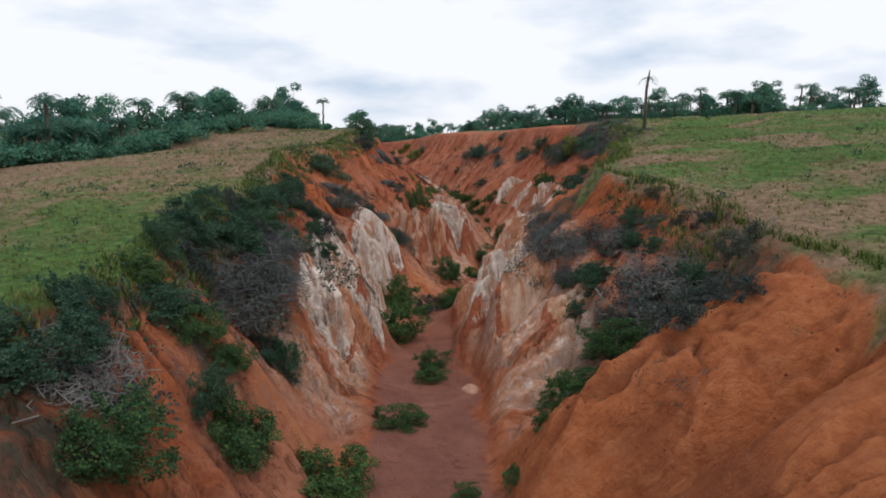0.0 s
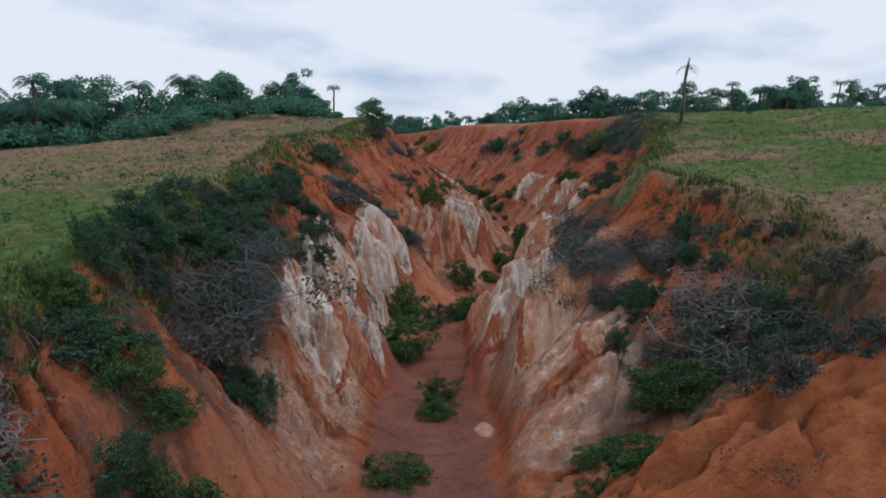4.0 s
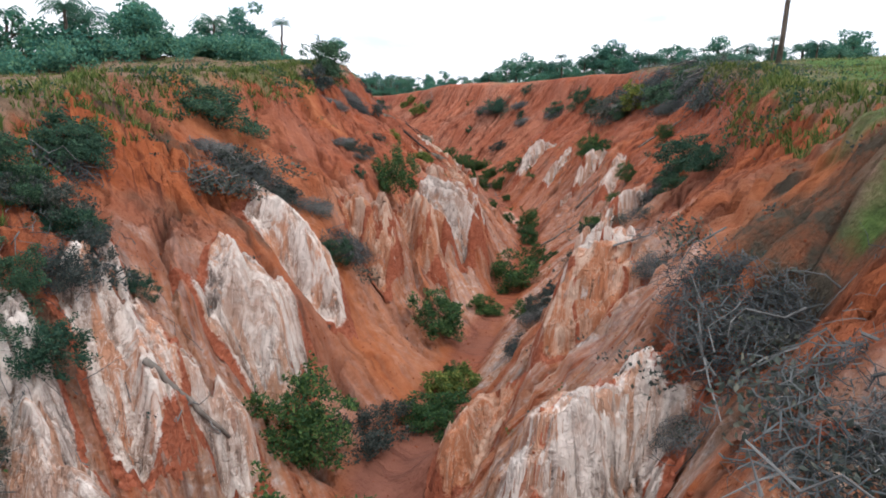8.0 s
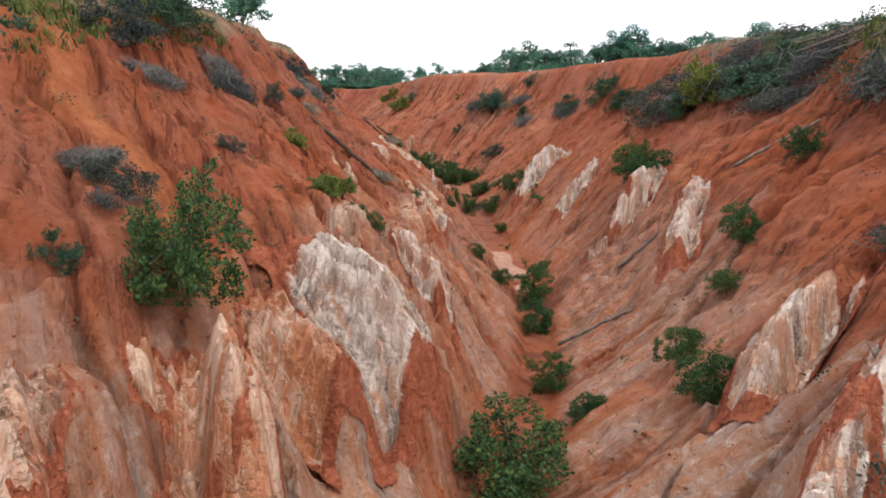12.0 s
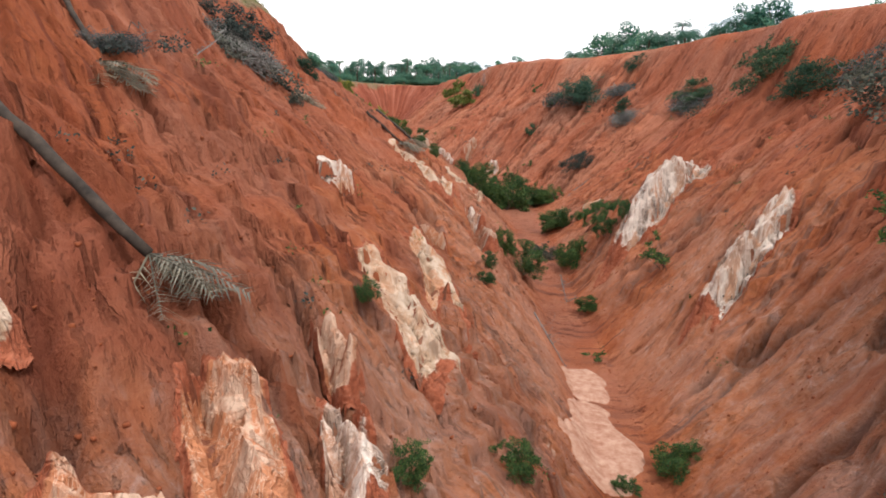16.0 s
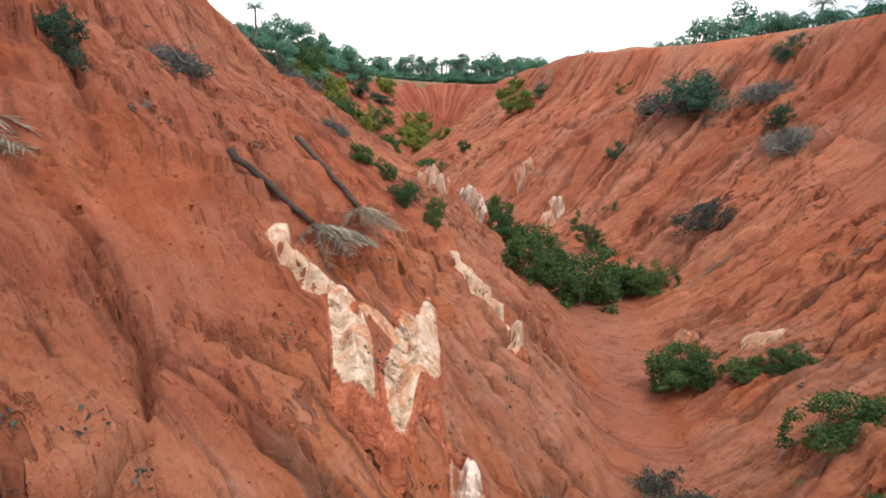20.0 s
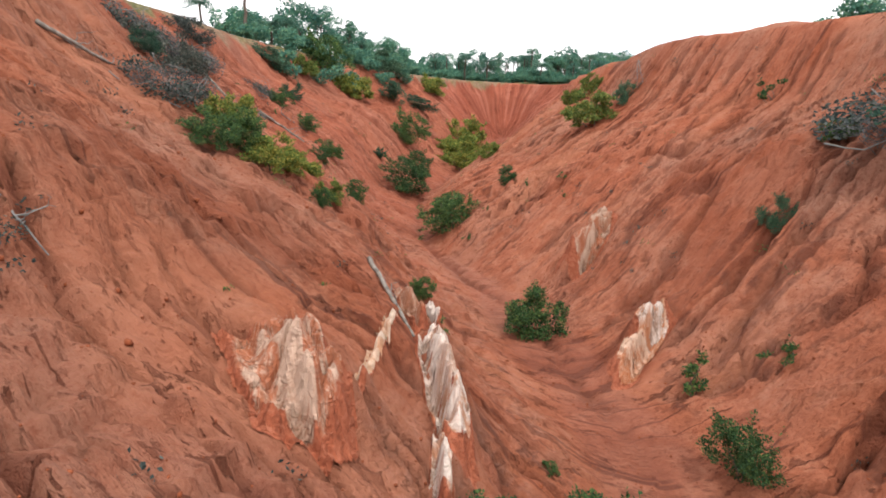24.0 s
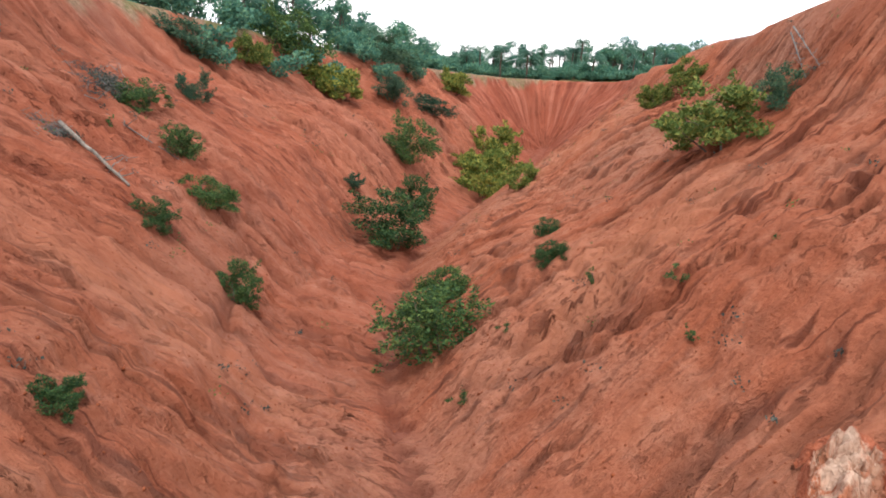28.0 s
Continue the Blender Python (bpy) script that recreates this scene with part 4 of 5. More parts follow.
def brush_kind(seed, twig, label, n=620, leaf=LEAF_DEAD, leaf_n=1500):
    """A heap of dead branches one metre across, with a few thick limbs in it."""
    r = np.random.default_rng(seed)
    root = thing("brush_pile", label, "brush pile")

    def stick(ln, thick, low):
        an, rr = r.uniform(0, 6.28), 0.45 * math.sqrt(r.random())
        c = np.array([rr * math.cos(an), rr * math.sin(an), (low + 0.17 * r.random()) * (1.0 - 1.4 * rr * rr)])
        d = r.normal(size=3) * np.array([1, 1, 0.22])
        d /= np.linalg.norm(d)
        return bent(r, c - d * ln * 0.5, c + d * ln * 0.5, 0.3, 6), np.linspace(thick, thick * 0.3, 6)

    v, f = tubes([stick(r.uniform(0.08, 0.30), r.uniform(0.002, 0.0055), 0.0) for i in range(n)], 3)
    tagged(part("brushwood", mesh_of("brushwood", v, f, twig), root), kind="stuff")
    for i in range(7):
        v, f = tubes([stick(r.uniform(0.3, 0.65), r.uniform(0.004, 0.008), 0.04)], 5)
        part("limb", mesh_of("limb", v, f, TWIG), root, "bleached dead limb")
    blobs = [((0.3 * r.normal() * 0.8, 0.3 * r.normal() * 0.8, 0.03), (0.22, 0.22, 0.11)) for i in range(8)]
    v, f = leaves(r, clumps(r, blobs, leaf_n, 0.3), 0.042, 0.012)
    tagged(part("dead_foliage", mesh_of("dead_foliage", v, f, leaf), root), kind="stuff")
    return root


def frond_mesh_data(r, base, head, length, lift, pairs, width, hang):
    """One feathered palm leaf: a rib and hanging leaflets."""
    t = np.linspace(0, 1, 9)
    out = np.array([math.cos(head), math.sin(head), 0])
    rib = base + out * (length * (t * (1 - 0.12 * t)))[:, None] + np.array([0, 0, 1]) * (length * (lift * t - (lift + hang) * 0.75 * t ** 2.2))[:, None]
    paths = [(rib, np.linspace(0.035, 0.008, 9) * length / 3)]
    side = np.array([-out[1], out[0], 0])
    vs, fs = [], []
    for i in range(pairs):
        k = 0.12 + 0.86 * i / (pairs - 1)
        p = np.array([np.interp(k, t, rib[:, j]) for j in range(3)])
        ln = length * 0.30 * math.sin(math.pi * (0.15 + 0.8 * k)) ** 0.7
        for sgn in (-1, 1):
            d = side * sgn * r.uniform(0.7, 1.0) + out * 0.55 + np.array([0, 0, r.uniform(-0.75, 0.05)])
            tip = p + d * ln * r.uniform(0.8, 1.1)
            w = out * width * length
            b = len(vs)
            vs += [p - w, p + w, (p + tip) / 2 + w * 0.9 + np.array([0, 0, 0.02]), tip]
            fs.append((b, b + 1, b + 2, b + 3))
    return paths, vs, fs


def crown_of(r, top, n, length, leaf, name="crown", lift=(0.1, 1.1), hang=0.55, pairs=13, width=0.011):
    paths, vs, fs = [], [], []
    for i in range(n):
        k = i / n
        p, v, f = frond_mesh_data(r, np.array(top, float), i * 2.4 + r.normal() * 0.2, length * r.uniform(0.8, 1.1), lift[1] + (lift[0] - lift[1]) * k, pairs, width, hang)
        paths += p
        fs += [tuple(x + len(vs) for x in q) for q in f]
        vs += v
    tv, tf = tubes(paths, 3)
    fs += [tuple(x + len(vs) for x in q) for q in tf]
    return mesh_of(name, np.concatenate([np.array(vs), tv]), fs, leaf)


def palm_kind(seed, tall, label, n=34, length=3.7):
    r = np.random.default_rng(seed)
    root = thing("palm_tree", label, "palm tree", "palms on the skyline")
    pts = bent(r, (0, 0, -0.4), (r.normal() * 0.3, r.normal() * 0.3, tall), 0.03, 9)
    v, f = tubes([(pts, np.linspace(0.30, 0.20, 9))], 8)
    part("trunk", mesh_of("trunk", v, f, BARK, True), root)
    part("crown", crown_of(r, pts[-1], n, length, FROND_HAZE, lift=(-0.25, 1.5), hang=0.45, pairs=14, width=0.016), root)
    return root


def tree_kind(seed, tall, spread, label, n=1700, leaf=LEAF_HAZE):
    r = np.random.default_rng(seed)
    root = thing("tree", label, "tree", "trees on the skyline")
    pts = bent(r, (0, 0, -0.4), (r.normal() * 0.4, r.normal() * 0.4, tall * 0.62), 0.05, 6)
    paths, blobs = [(pts, np.linspace(0.26, 0.11, 6))], []
    for i in range(13):
        an = i * 2.4 + r.normal() * 0.4
        h = tall * r.uniform(0.2, 0.95)
        reach = spread * 0.5 * r.uniform(0.35, 1.0) * (1.15 - 0.5 * h / tall)
        c = np.array([reach * math.cos(an), reach * math.sin(an), h])
        start = pts[r.integers(2, 6)]
        paths.append((bent(r, start, c, 0.15), np.linspace(0.09, 0.025, 5)))
        q = spread * r.uniform(0.13, 0.24)
        blobs.append((c, (q, q, q * r.uniform(0.6, 0.85))))
    v, f = tubes(paths, 5)
    part("trunk", mesh_of("trunk", v, f, BARK, True), root)
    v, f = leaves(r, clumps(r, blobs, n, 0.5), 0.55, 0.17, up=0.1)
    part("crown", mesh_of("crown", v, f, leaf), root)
    return root


def stand(ob, x, y, size=1.0, turn=None, sink=0.0, tilt=True, stretch=(1, 1, 1)):
    """The pose of a thing on the ground, leaning a little with the slope."""
    turn = random.uniform(0, 360) if turn is None else turn
    z = height(x, y) - sink
    lean = Matrix()
    if tilt:
        e = 0.8
        nor = Vector(((height(x - e, y) - height(x + e, y)) / (2 * e), (height(x, y - e) - height(x, y + e)) / (2 * e), 2.2)).normalized()
        lean = Vector((0, 0, 1)).rotation_difference(nor).to_matrix().to_4x4()
    return Matrix.Translation((x, y, z)) @ lean @ Matrix.Rotation(radians(turn), 4, "Z") @ Matrix.Diagonal((size * stretch[0], size * stretch[1], size * stretch[2], 1))


def put(kind, m, label="", group=""):
    """A copy of a thing at a full pose with its size."""
    ob = copy_thing(kind, m)
    ob.matrix_basis = m
    return tagged(ob, label, group=group)


def drop(ob):
    """Takes away a pattern that has been copied."""
    for o in (*ob.children_recursive, ob):
        bpy.data.objects.remove(o)


def outcrop(x0, y0, x1, y1, width, mat, label, seed, smooth_face=False, flute=0.24):
    """A buttress of clay standing out of the slope: blocky ribs with clefts between them, under a cap that runs into the slope."""
    a = (x0, y0)
    ln, t, side = rib_axes(x0, y0, x1, y1)
    step = float(np.clip(width / 40, 0.06, 0.10))
    us, vs = np.arange(-0.25 * ln - 0.5, 1.25 * ln + 0.5, step), np.arange(-0.6 * width, 0.95 * width, step)
    U, V = np.meshgrid(us, vs)
    x, y = a[0] + t[0] * U + side[0] * V, a[1] + t[1] * U + side[1] * V
    smooth, fine = ground(x, y, False)[0], ground(x, y, True)[0]
    o = seed * 13.7
    k = U / ln
    warp = 0.4 * fbm(U / 2.1 + o, V / 2.1, 2)
    v = V / (0.55 * width) + 0.28 * vnoise(U / 2.4 + 13.7 * seed, U * 0 + 1.5) + 0.10 * vnoise(U / 0.8 + seed, U * 0 + 8.5)
    mid = (v - 0.38) / 0.82
    kk = k + 0.16 * vnoise(V / (0.35 * width) + o, V * 0 + 3.1) + 0.05 * vnoise(V / 0.6 + o, U / 2)
    body = 1 - np.abs(mid) ** 3
    cap, foot = ramp01(kk, -0.2, 0.15), 1 - ramp01(kk, 0.9, 1.2)
    mask = np.clip(np.minimum(body, 1.0), -1, 1) * cap * foot - 0.35 * (1 - ramp01(kk, -0.2, 0.0) * foot)
    bay = max(width / max(round(width / 1.9), 1), 0.9)
    row = V / bay + 0.45 * fbm(U / 3.2 + o, V * 0 + o, 2) + (0.5 if round(width / 1.9) % 2 == 0 else 0.0)
    rib = np.floor(row + 0.5)
    gap = np.abs(row + 0.5 - np.round(row + 0.5)) * bay
    tall = 0.85 + 0.45 * vnoise(rib * 3.1 + o, rib * 0 + 2.2)
    cleft = np.exp(-(gap / 0.15) ** 2) * ramp01(vnoise(U / 2.2 + o, rib * 2.7), -0.5, 0.3)
    # broken blocks, each set a little forward or back
    p, q = U / 1.15 + 0.8 * warp + 0.5 * vnoise(V / 0.9 + o, U / 0.9), V / 0.62 + 1.1 * warp + 0.35 * vnoise(U / 0.7 + o, V / 0.7)
    block = HASH[np.floor(p + o).astype(int) & 255, np.floor(q + 3 * o).astype(int) & 255] - 0.5
    chips = HASH[np.floor(2.3 * p + o).astype(int) & 255, np.floor(2.1 * q + o).astype(int) & 255] - 0.5
    fl = np.abs(vnoise(V / 0.45 + 1.6 * warp + o, U / 4.5 + 7))
    flakes = fbm(U / 0.55 + o, V / 0.34, 4, 0.6)
    inner = np.clip(mask * 3.0, 0, 1)
    cut, sort_smooth = (0.35, True) if smooth_face else (1.0, False)
    h = 0.3 * np.clip(mask, -1, 0.5) * tall * (1 - 0.25 * gap / bay) + inner * (cut * (0.42 * block + 0.20 * chips + flute * np.minimum(fl, 0.35) / 0.35) + 0.06 * cut * flakes - 1.0 * cut * cleft)
    z = 0.6 * fine + 0.4 * smooth + h + 0.05
    z = np.where(mask > 0.12, np.maximum(z, fine + 0.02), z)
    keep = (z > fine - 0.35) & (mask > -0.3)
    seen = np.zeros_like(keep)
    seen[np.unravel_index(np.argmax(np.where(keep, mask, -9)), mask.shape)] = True
    for i in range(400):
        grown = seen.copy()
        grown[1:] |= seen[:-1]
        grown[:-1] |= seen[1:]
        grown[:, 1:] |= seen[:, :-1]
        grown[:, :-1] |= seen[:, 1:]
        grown &= keep
        if (grown == seen).all():
            break
        seen = grown
    keep = seen
    n = U.shape
    idx = np.arange(U.size).reshape(n)
    on = keep[:-1, :-1] & keep[1:, :-1] & keep[:-1, 1:] & keep[1:, 1:]
    quads = np.stack([idx[:-1, :-1], idx[:-1, 1:], idx[1:, 1:], idx[1:, :-1]], -1)[on]
    if t[0] * side[1] - t[1] * side[0] < 0:
        quads = quads[:, ::-1]
    root = tagged(new("rock_outcrop"), label, "rock outcrop", "clay outcrops of the gully")
    root.matrix_world = Matrix.Translation((a[0], a[1], float(np.mean(z[keep]))))
    home = np.array(root.matrix_world.translation)
    # tone of each block and chip, with the clefts' shade painted in
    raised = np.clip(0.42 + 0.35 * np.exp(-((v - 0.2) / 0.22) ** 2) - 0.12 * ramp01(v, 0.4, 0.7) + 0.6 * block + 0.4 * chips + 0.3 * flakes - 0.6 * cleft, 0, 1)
    co = np.stack([x, y, z], -1).reshape(-1, 3) - home
    owner = rib.ravel()[quads[:, 0]]
    for who in np.unique(owner):
        mine = quads[owner == who]
        # what hangs together under one rib
        tag = np.full(U.size, 1e9)
        tag[mine.ravel()] = mine.ravel()
        while True:
            low, was = tag[mine].min(1), tag.copy()
            for c in range(4):
                np.minimum.at(tag, mine[:, c], low)
            if (was == tag).all():
                break
        ids = tag[mine[:, 0]]
        for one in np.unique(ids):
            if (ids == one).sum() < 50:
                continue
            used, inv = np.unique(mine[ids == one], return_inverse=True)
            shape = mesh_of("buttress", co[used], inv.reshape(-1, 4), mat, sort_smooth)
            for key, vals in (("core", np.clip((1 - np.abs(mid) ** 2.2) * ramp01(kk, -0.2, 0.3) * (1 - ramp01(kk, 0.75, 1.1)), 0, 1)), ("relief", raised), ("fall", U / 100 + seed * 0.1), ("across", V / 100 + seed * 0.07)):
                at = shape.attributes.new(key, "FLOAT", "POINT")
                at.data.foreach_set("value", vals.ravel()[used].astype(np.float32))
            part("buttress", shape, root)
    if not root.children:
        bpy.data.objects.remove(root)
        return None
    return root


def fallen(x0, y0, x1, y1, radius, seed, kind):
    """A trunk or stick lying on the slope; a palm keeps dead fronds at its lower end."""
    r = np.random.default_rng(seed)
    a, b = np.array([x0, y0, height(x0, y0) + radius * 0.7]), np.array([x1, y1, height(x1, y1) + radius * 0.7])
    n = 9
    pts = a + (b - a) * np.linspace(0, 1, n)[:, None]
    over = np.array([height(p[0], p[1]) for p in pts]) - pts[:, 2]
    pts[:, 2] += max(float(over.max()) + 0.3 * radius, 0)
    pts[1:-1] += r.normal(size=(n - 2, 3)) * radius * 0.25
    if kind == "palm":
        root = thing("fallen_palm", "fallen palm trunk with dry grey fronds on red slope", "fallen palm")
        v, f = tubes([(pts, np.linspace(radius * 1.1, radius * 0.85, n) * (1 + 0.06 * np.sin(np.arange(n) * 2.3)))], 8)
        part("trunk", mesh_of("trunk", v, f, LOG_DARK, True), root)
        d = b - a
        d /= np.linalg.norm(d)
        for i in range(13):
            aim = math.atan2(d[1], d[0]) + r.normal() * 0.75
            paths, vs, fs = frond_mesh_data(r, pts[-1], aim, r.uniform(1.5, 2.6), r.uniform(-0.75, 0.05), 16, 0.012, 0.35)
            tv, tf = tubes(paths, 3)
            fs = fs + [tuple(q + len(vs) for q in w) for w in tf]
            part("frond", mesh_of("frond", np.concatenate([np.array(vs), tv]), fs, FROND_DEAD), root, "dry grey-green palm frond")
        return root
    if kind == "log":
        root = thing("fallen_log", "weathered grey tree trunk lying on red slope", "log")
        v, f = tubes([(pts, np.linspace(radius * 1.15, radius * 0.6, n))], 8)
        part("trunk", mesh_of("trunk", v, f, LOG, True), root)
        for i in range(7):
            s = pts[r.integers(4, n)]
            e = s + np.array([r.normal() * 0.8, r.normal() * 0.8, abs(r.normal()) * 0.5])
            v, f = tubes([(bent(r, s, e, 0.25, 6), np.linspace(radius * 0.3, radius * 0.06, 6))], 4)
            part("limb", mesh_of("limb", v, f, TWIG), root)
        return root
    root = thing("dead_branch", "bare bleached branch lying on red earth", "branch")
    v, f = tubes([(pts, np.linspace(radius, radius * 0.35, n))], 4)
    part("branch", mesh_of("branch", v, f, TWIG), root)
    for i in range(9):
        s = pts[r.integers(2, n)]
        e = s + np.array([r.normal() * 0.6, r.normal() * 0.6, abs(r.normal()) * 0.35])
        v, f = tubes([(bent(r, s, e, 0.3, 6), np.linspace(radius * 0.4, radius * 0.08, 6))], 4)
        part("twig", mesh_of("twig", v, f, TWIG), root)
    return root


def sand_bar(x0, y0, x1, y1, wide):
    """A low flat bar of pale sand on the bed, with a rounded edge."""
    a, b = np.array([x0, y0]), np.array([x1, y1])
    ln = float(np.hypot(*(b - a)))
    t = (b - a) / ln
    side = np.array([-t[1], t[0]])
    U, V = np.meshgrid(np.linspace(-0.3, 1.3, 44), np.linspace(-0.8, 0.8, 30))
    x, y = a[0] + t[0] * U * ln + side[0] * V * wide, a[1] + t[1] * U * ln + side[1] * V * wide
    mask = 1 - ((U - 0.5) / 0.62) ** 2 - (V / 0.5) ** 2 + 0.45 * fbm(x / 1.4, y / 1.4, 3)
    z = ground(x, y)[0] + 0.16 * np.clip(mask * 2.5, -1, 0.8)
    idx = np.arange(U.size).reshape(U.shape)
    quads = np.stack([idx[:-1, :-1], idx[:-1, 1:], idx[1:, 1:], idx[1:, :-1]], -1).reshape(-1, 4)
    ob = new("sand_bar", mesh_of("sand_bar", np.stack([x, y, z], -1).reshape(-1, 3), quads, SAND, True))
    return tagged(ob, "pale pink washed sand bar on gully floor", "sand bar", "sand bars on the bed")

# ---- clay outcrops along the gully: top, foot, breadth, rise and kind ----
CLAY = {"W": (KAOLIN, "white streaked kaolin clay buttress in red slope"), "G": (KAOLIN_GREY, "grey and white fluted clay buttress in red slope"), "P": (KAOLIN_PINK, "orange-pink weathered clay buttress in red slope"), "D": (KAOLIN_DARK, "brown-stained grey clay outcrop in red slope"), "C": (KAOLIN_CREAM, "smooth cream clay cliff standing out of red slope")}
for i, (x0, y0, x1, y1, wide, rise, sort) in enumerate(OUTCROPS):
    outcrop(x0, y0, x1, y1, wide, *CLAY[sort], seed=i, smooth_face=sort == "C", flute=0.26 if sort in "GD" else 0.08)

# ---- bars of washed sand on the bed ----
for x, y, wide in [(9.8, 129.4, 2.3), (9.8, 133.2, 2.4), (1.9, 41.6, 1.2), (10.7, 121.0, 1.5), (10.0, 126.1, 3.4)]:
    i = int(np.argmin(np.hypot(BED[:, 0] - x, BED[:, 1] - y)))
    dx, dy = (BED[min(i + 1, len(BED) - 1)] - BED[max(i - 1, 0)]) * wide * 0.35
    sand_bar(x - dx, y - dy, x + dx, y + dy, wide)

# ---- bushes: place and breadth ----
BUSH = {
    "g": [bush_kind(11 + i, LEAF, "dense green leafy bush on red gully slope", 5200, 0.55 + 0.1 * i) for i in range(4)],
    "d": [bush_kind(21 + i, LEAF_RIM, "dark green shrub at the gully rim", 4600, 0.7) for i in range(3)],
    "x": [bush_kind(31 + i, LEAF_DEAD, "grey-green half-dry scrub on gully slope", 3400, 0.45, airy=True) for i in range(2)],
    "y": [bush_kind(41 + i, LEAF_YELLOW, "yellow-green feathery bush on gully slope", 3000, 0.7, 0.06, airy=True) for i in range(2)],
    "t": [bush_kind(51 + i, LEAF, "thin sparse green sapling on red slope", 380, 0.9, 0.08, sparse=True, stems=4) for i in range(2)],
}
GREEN_A = [
    (-7.5, 201.4, 4.3), (-3.1, 186.4, 0.7), (-22.4, 224.3, 5.8), (-36.6, 241.8, 7.5), (-17.6, 228.6, 2.0), (-42.8, 223.9, 2.8), (-17.5, 193.7, 1.4), (-4.5, 87.9, 3.8), (0.7, 64.9, 3.4), (7.3, 93.3, 6.2), (-0.0, 76.0, 4.3), (-0.8, 45.6, 2.4), (9.5, 44.1, 1.6), (-2.9, 36.0, 3.3), (-0.9, 43.1, 2.6), (-3.7, 53.7, 4.4), (-5.2, 28.0, 4.7), (3.5, 27.0, 1.5), (1.1, 27.4, 1.5), (-11.3, 19.2, 3.9), (-9.4, 25.8, 4.0), (-12.1, 28.9, 2.7), (-10.6, 28.6, 2.1), (10.1, 34.0, 3.8), (6.9, 28.7, 3.3), (5.5, 28.3, 2.4), (-15.4, 29.9, 2.9), (11.5, 116.5, 3.9), (4.2, 84.9, 2.9), (1.7, 70.9, 1.4),
]
GREEN_B = [
    (6.3, 74.7, 1.6), (14.6, 90.9, 2.8), (1.1, 80.3, 1.6), (-0.8, 101.0, 1.5), (10.4, 111.2, 3.4), (10.4, 101.7, 2.7), (11.1, 95.7, 2.2), (14.6, 94.9, 2.1), (17.2, 97.6, 1.6), (19.2, 100.8, 2.5), (21.3, 122.5, 4.6), (12.6, 162.8, 1.9), (24.2, 105.4, 2.4), (-0.5, 103.3, 1.7), (12.8, 125.2, 2.2), (10.8, 123.9, 1.0), (4.0, 114.8, 1.3), (21.4, 125.4, 4.3), (10.8, 144.0, 1.7), (6.3, 119.4, 1.4), (8.3, 117.2, 1.9), (1.1, 121.4, 0.9), (4.1, 133.5, 1.2), (12.4, 156.3, 2.8), (-5.0, 61.4, 4.9), (6.4, 34.0, 2.0), (-9.2, 167.2, 1.7), (-8.3, 167.8, 1.7), (-6.1, 166.4, 1.3), (-4.7, 166.4, 1.3),
]
GREEN_C = [
    (-2.7, 178.7, 3.0), (-0.5, 182.3, 3.8), (1.1, 180.5, 3.6), (3.8, 177.3, 3.9), (6.2, 179.5, 3.7), (8.1, 178.4, 3.0), (3.9, 146.3, 2.4), (5.7, 147.1, 3.1), (9.8, 152.9, 3.4), (12.2, 150.8, 2.1), (13.2, 149.8, 1.9), (3.8, 138.5, 1.2), (8.8, 165.0, 3.5), (2.4, 175.8, 5.0), (-0.8, 173.5, 4.4), (3.4, 190.0, 2.5), (-6.2, 165.1, 1.6), (-4.3, 164.5, 1.2), (-59.7, 256.0, 8.9), (-45.7, 261.3, 7.0), (8.1, 209.4, 2.4), (-22.6, 191.6, 3.0), (-22.0, 193.1, 3.1), (-32.5, 215.7, 2.0), (-23.8, 229.6, 3.8), (-35.2, 221.4, 2.6), (-38.9, 222.8, 2.5), (-30.3, 218.3, 2.4), (-22.7, 205.2, 1.4), (-19.4, 233.8, 1.6),
]
GREEN_D = [
    (8.0, 165.1, 1.9), (9.6, 164.3, 2.0), (11.1, 163.5, 2.0), (12.3, 162.6, 1.7), (-12.4, 195.3, 1.8),
    (-39.2, 252.1, 4.1),
]
DARK_A = [
    (-7.8, 238.7, 3.2), (4.8, 204.7, 2.0), (-15.6, 81.4, 6.3), (-14.3, 110.7, 6.8), (-6.3, 74.9, 2.4), (-12.2, 55.4, 2.1), (-10.7, 25.0, 2.4), (-14.9, 21.1, 5.0), (-15.2, 24.3, 3.8), (-16.5, 54.8, 4.3), (-16.3, 43.0, 3.4), (-16.6, 65.3, 3.7), (-13.5, 29.2, 3.7), (-6.4, 85.8, 1.4), (17.6, 75.9, 2.5), (26.6, 132.1, 5.7), (28.0, 157.9, 4.8), (30.7, 125.4, 6.9), (11.9, 205.6, 7.5), (24.0, 180.2, 5.3), (25.7, 163.0, 5.9), (-15.7, 59.3, 2.4), (-16.5, 39.3, 3.4), (-15.7, 33.4, 2.4), (17.3, 191.9, 2.5), (16.9, 188.5, 2.0), (-12.6, 151.3, 1.9),
]
DARK_B = [
    (18.3, 82.0, 5.5), (16.9, 80.0, 3.5), (-16.8, 64.5, 3.6), (-16.9, 53.8, 4.0),
    (19.8, 204.2, 3.3), (-55.4, 238.9, 6.7), (-53.3, 270.2, 7.6), (-46.7, 231.1, 2.7), (-33.5, 197.3, 2.2), (-50.9, 277.3, 6.7), (-60.6, 282.0, 9.1), (-42.2, 245.4, 2.2),
]
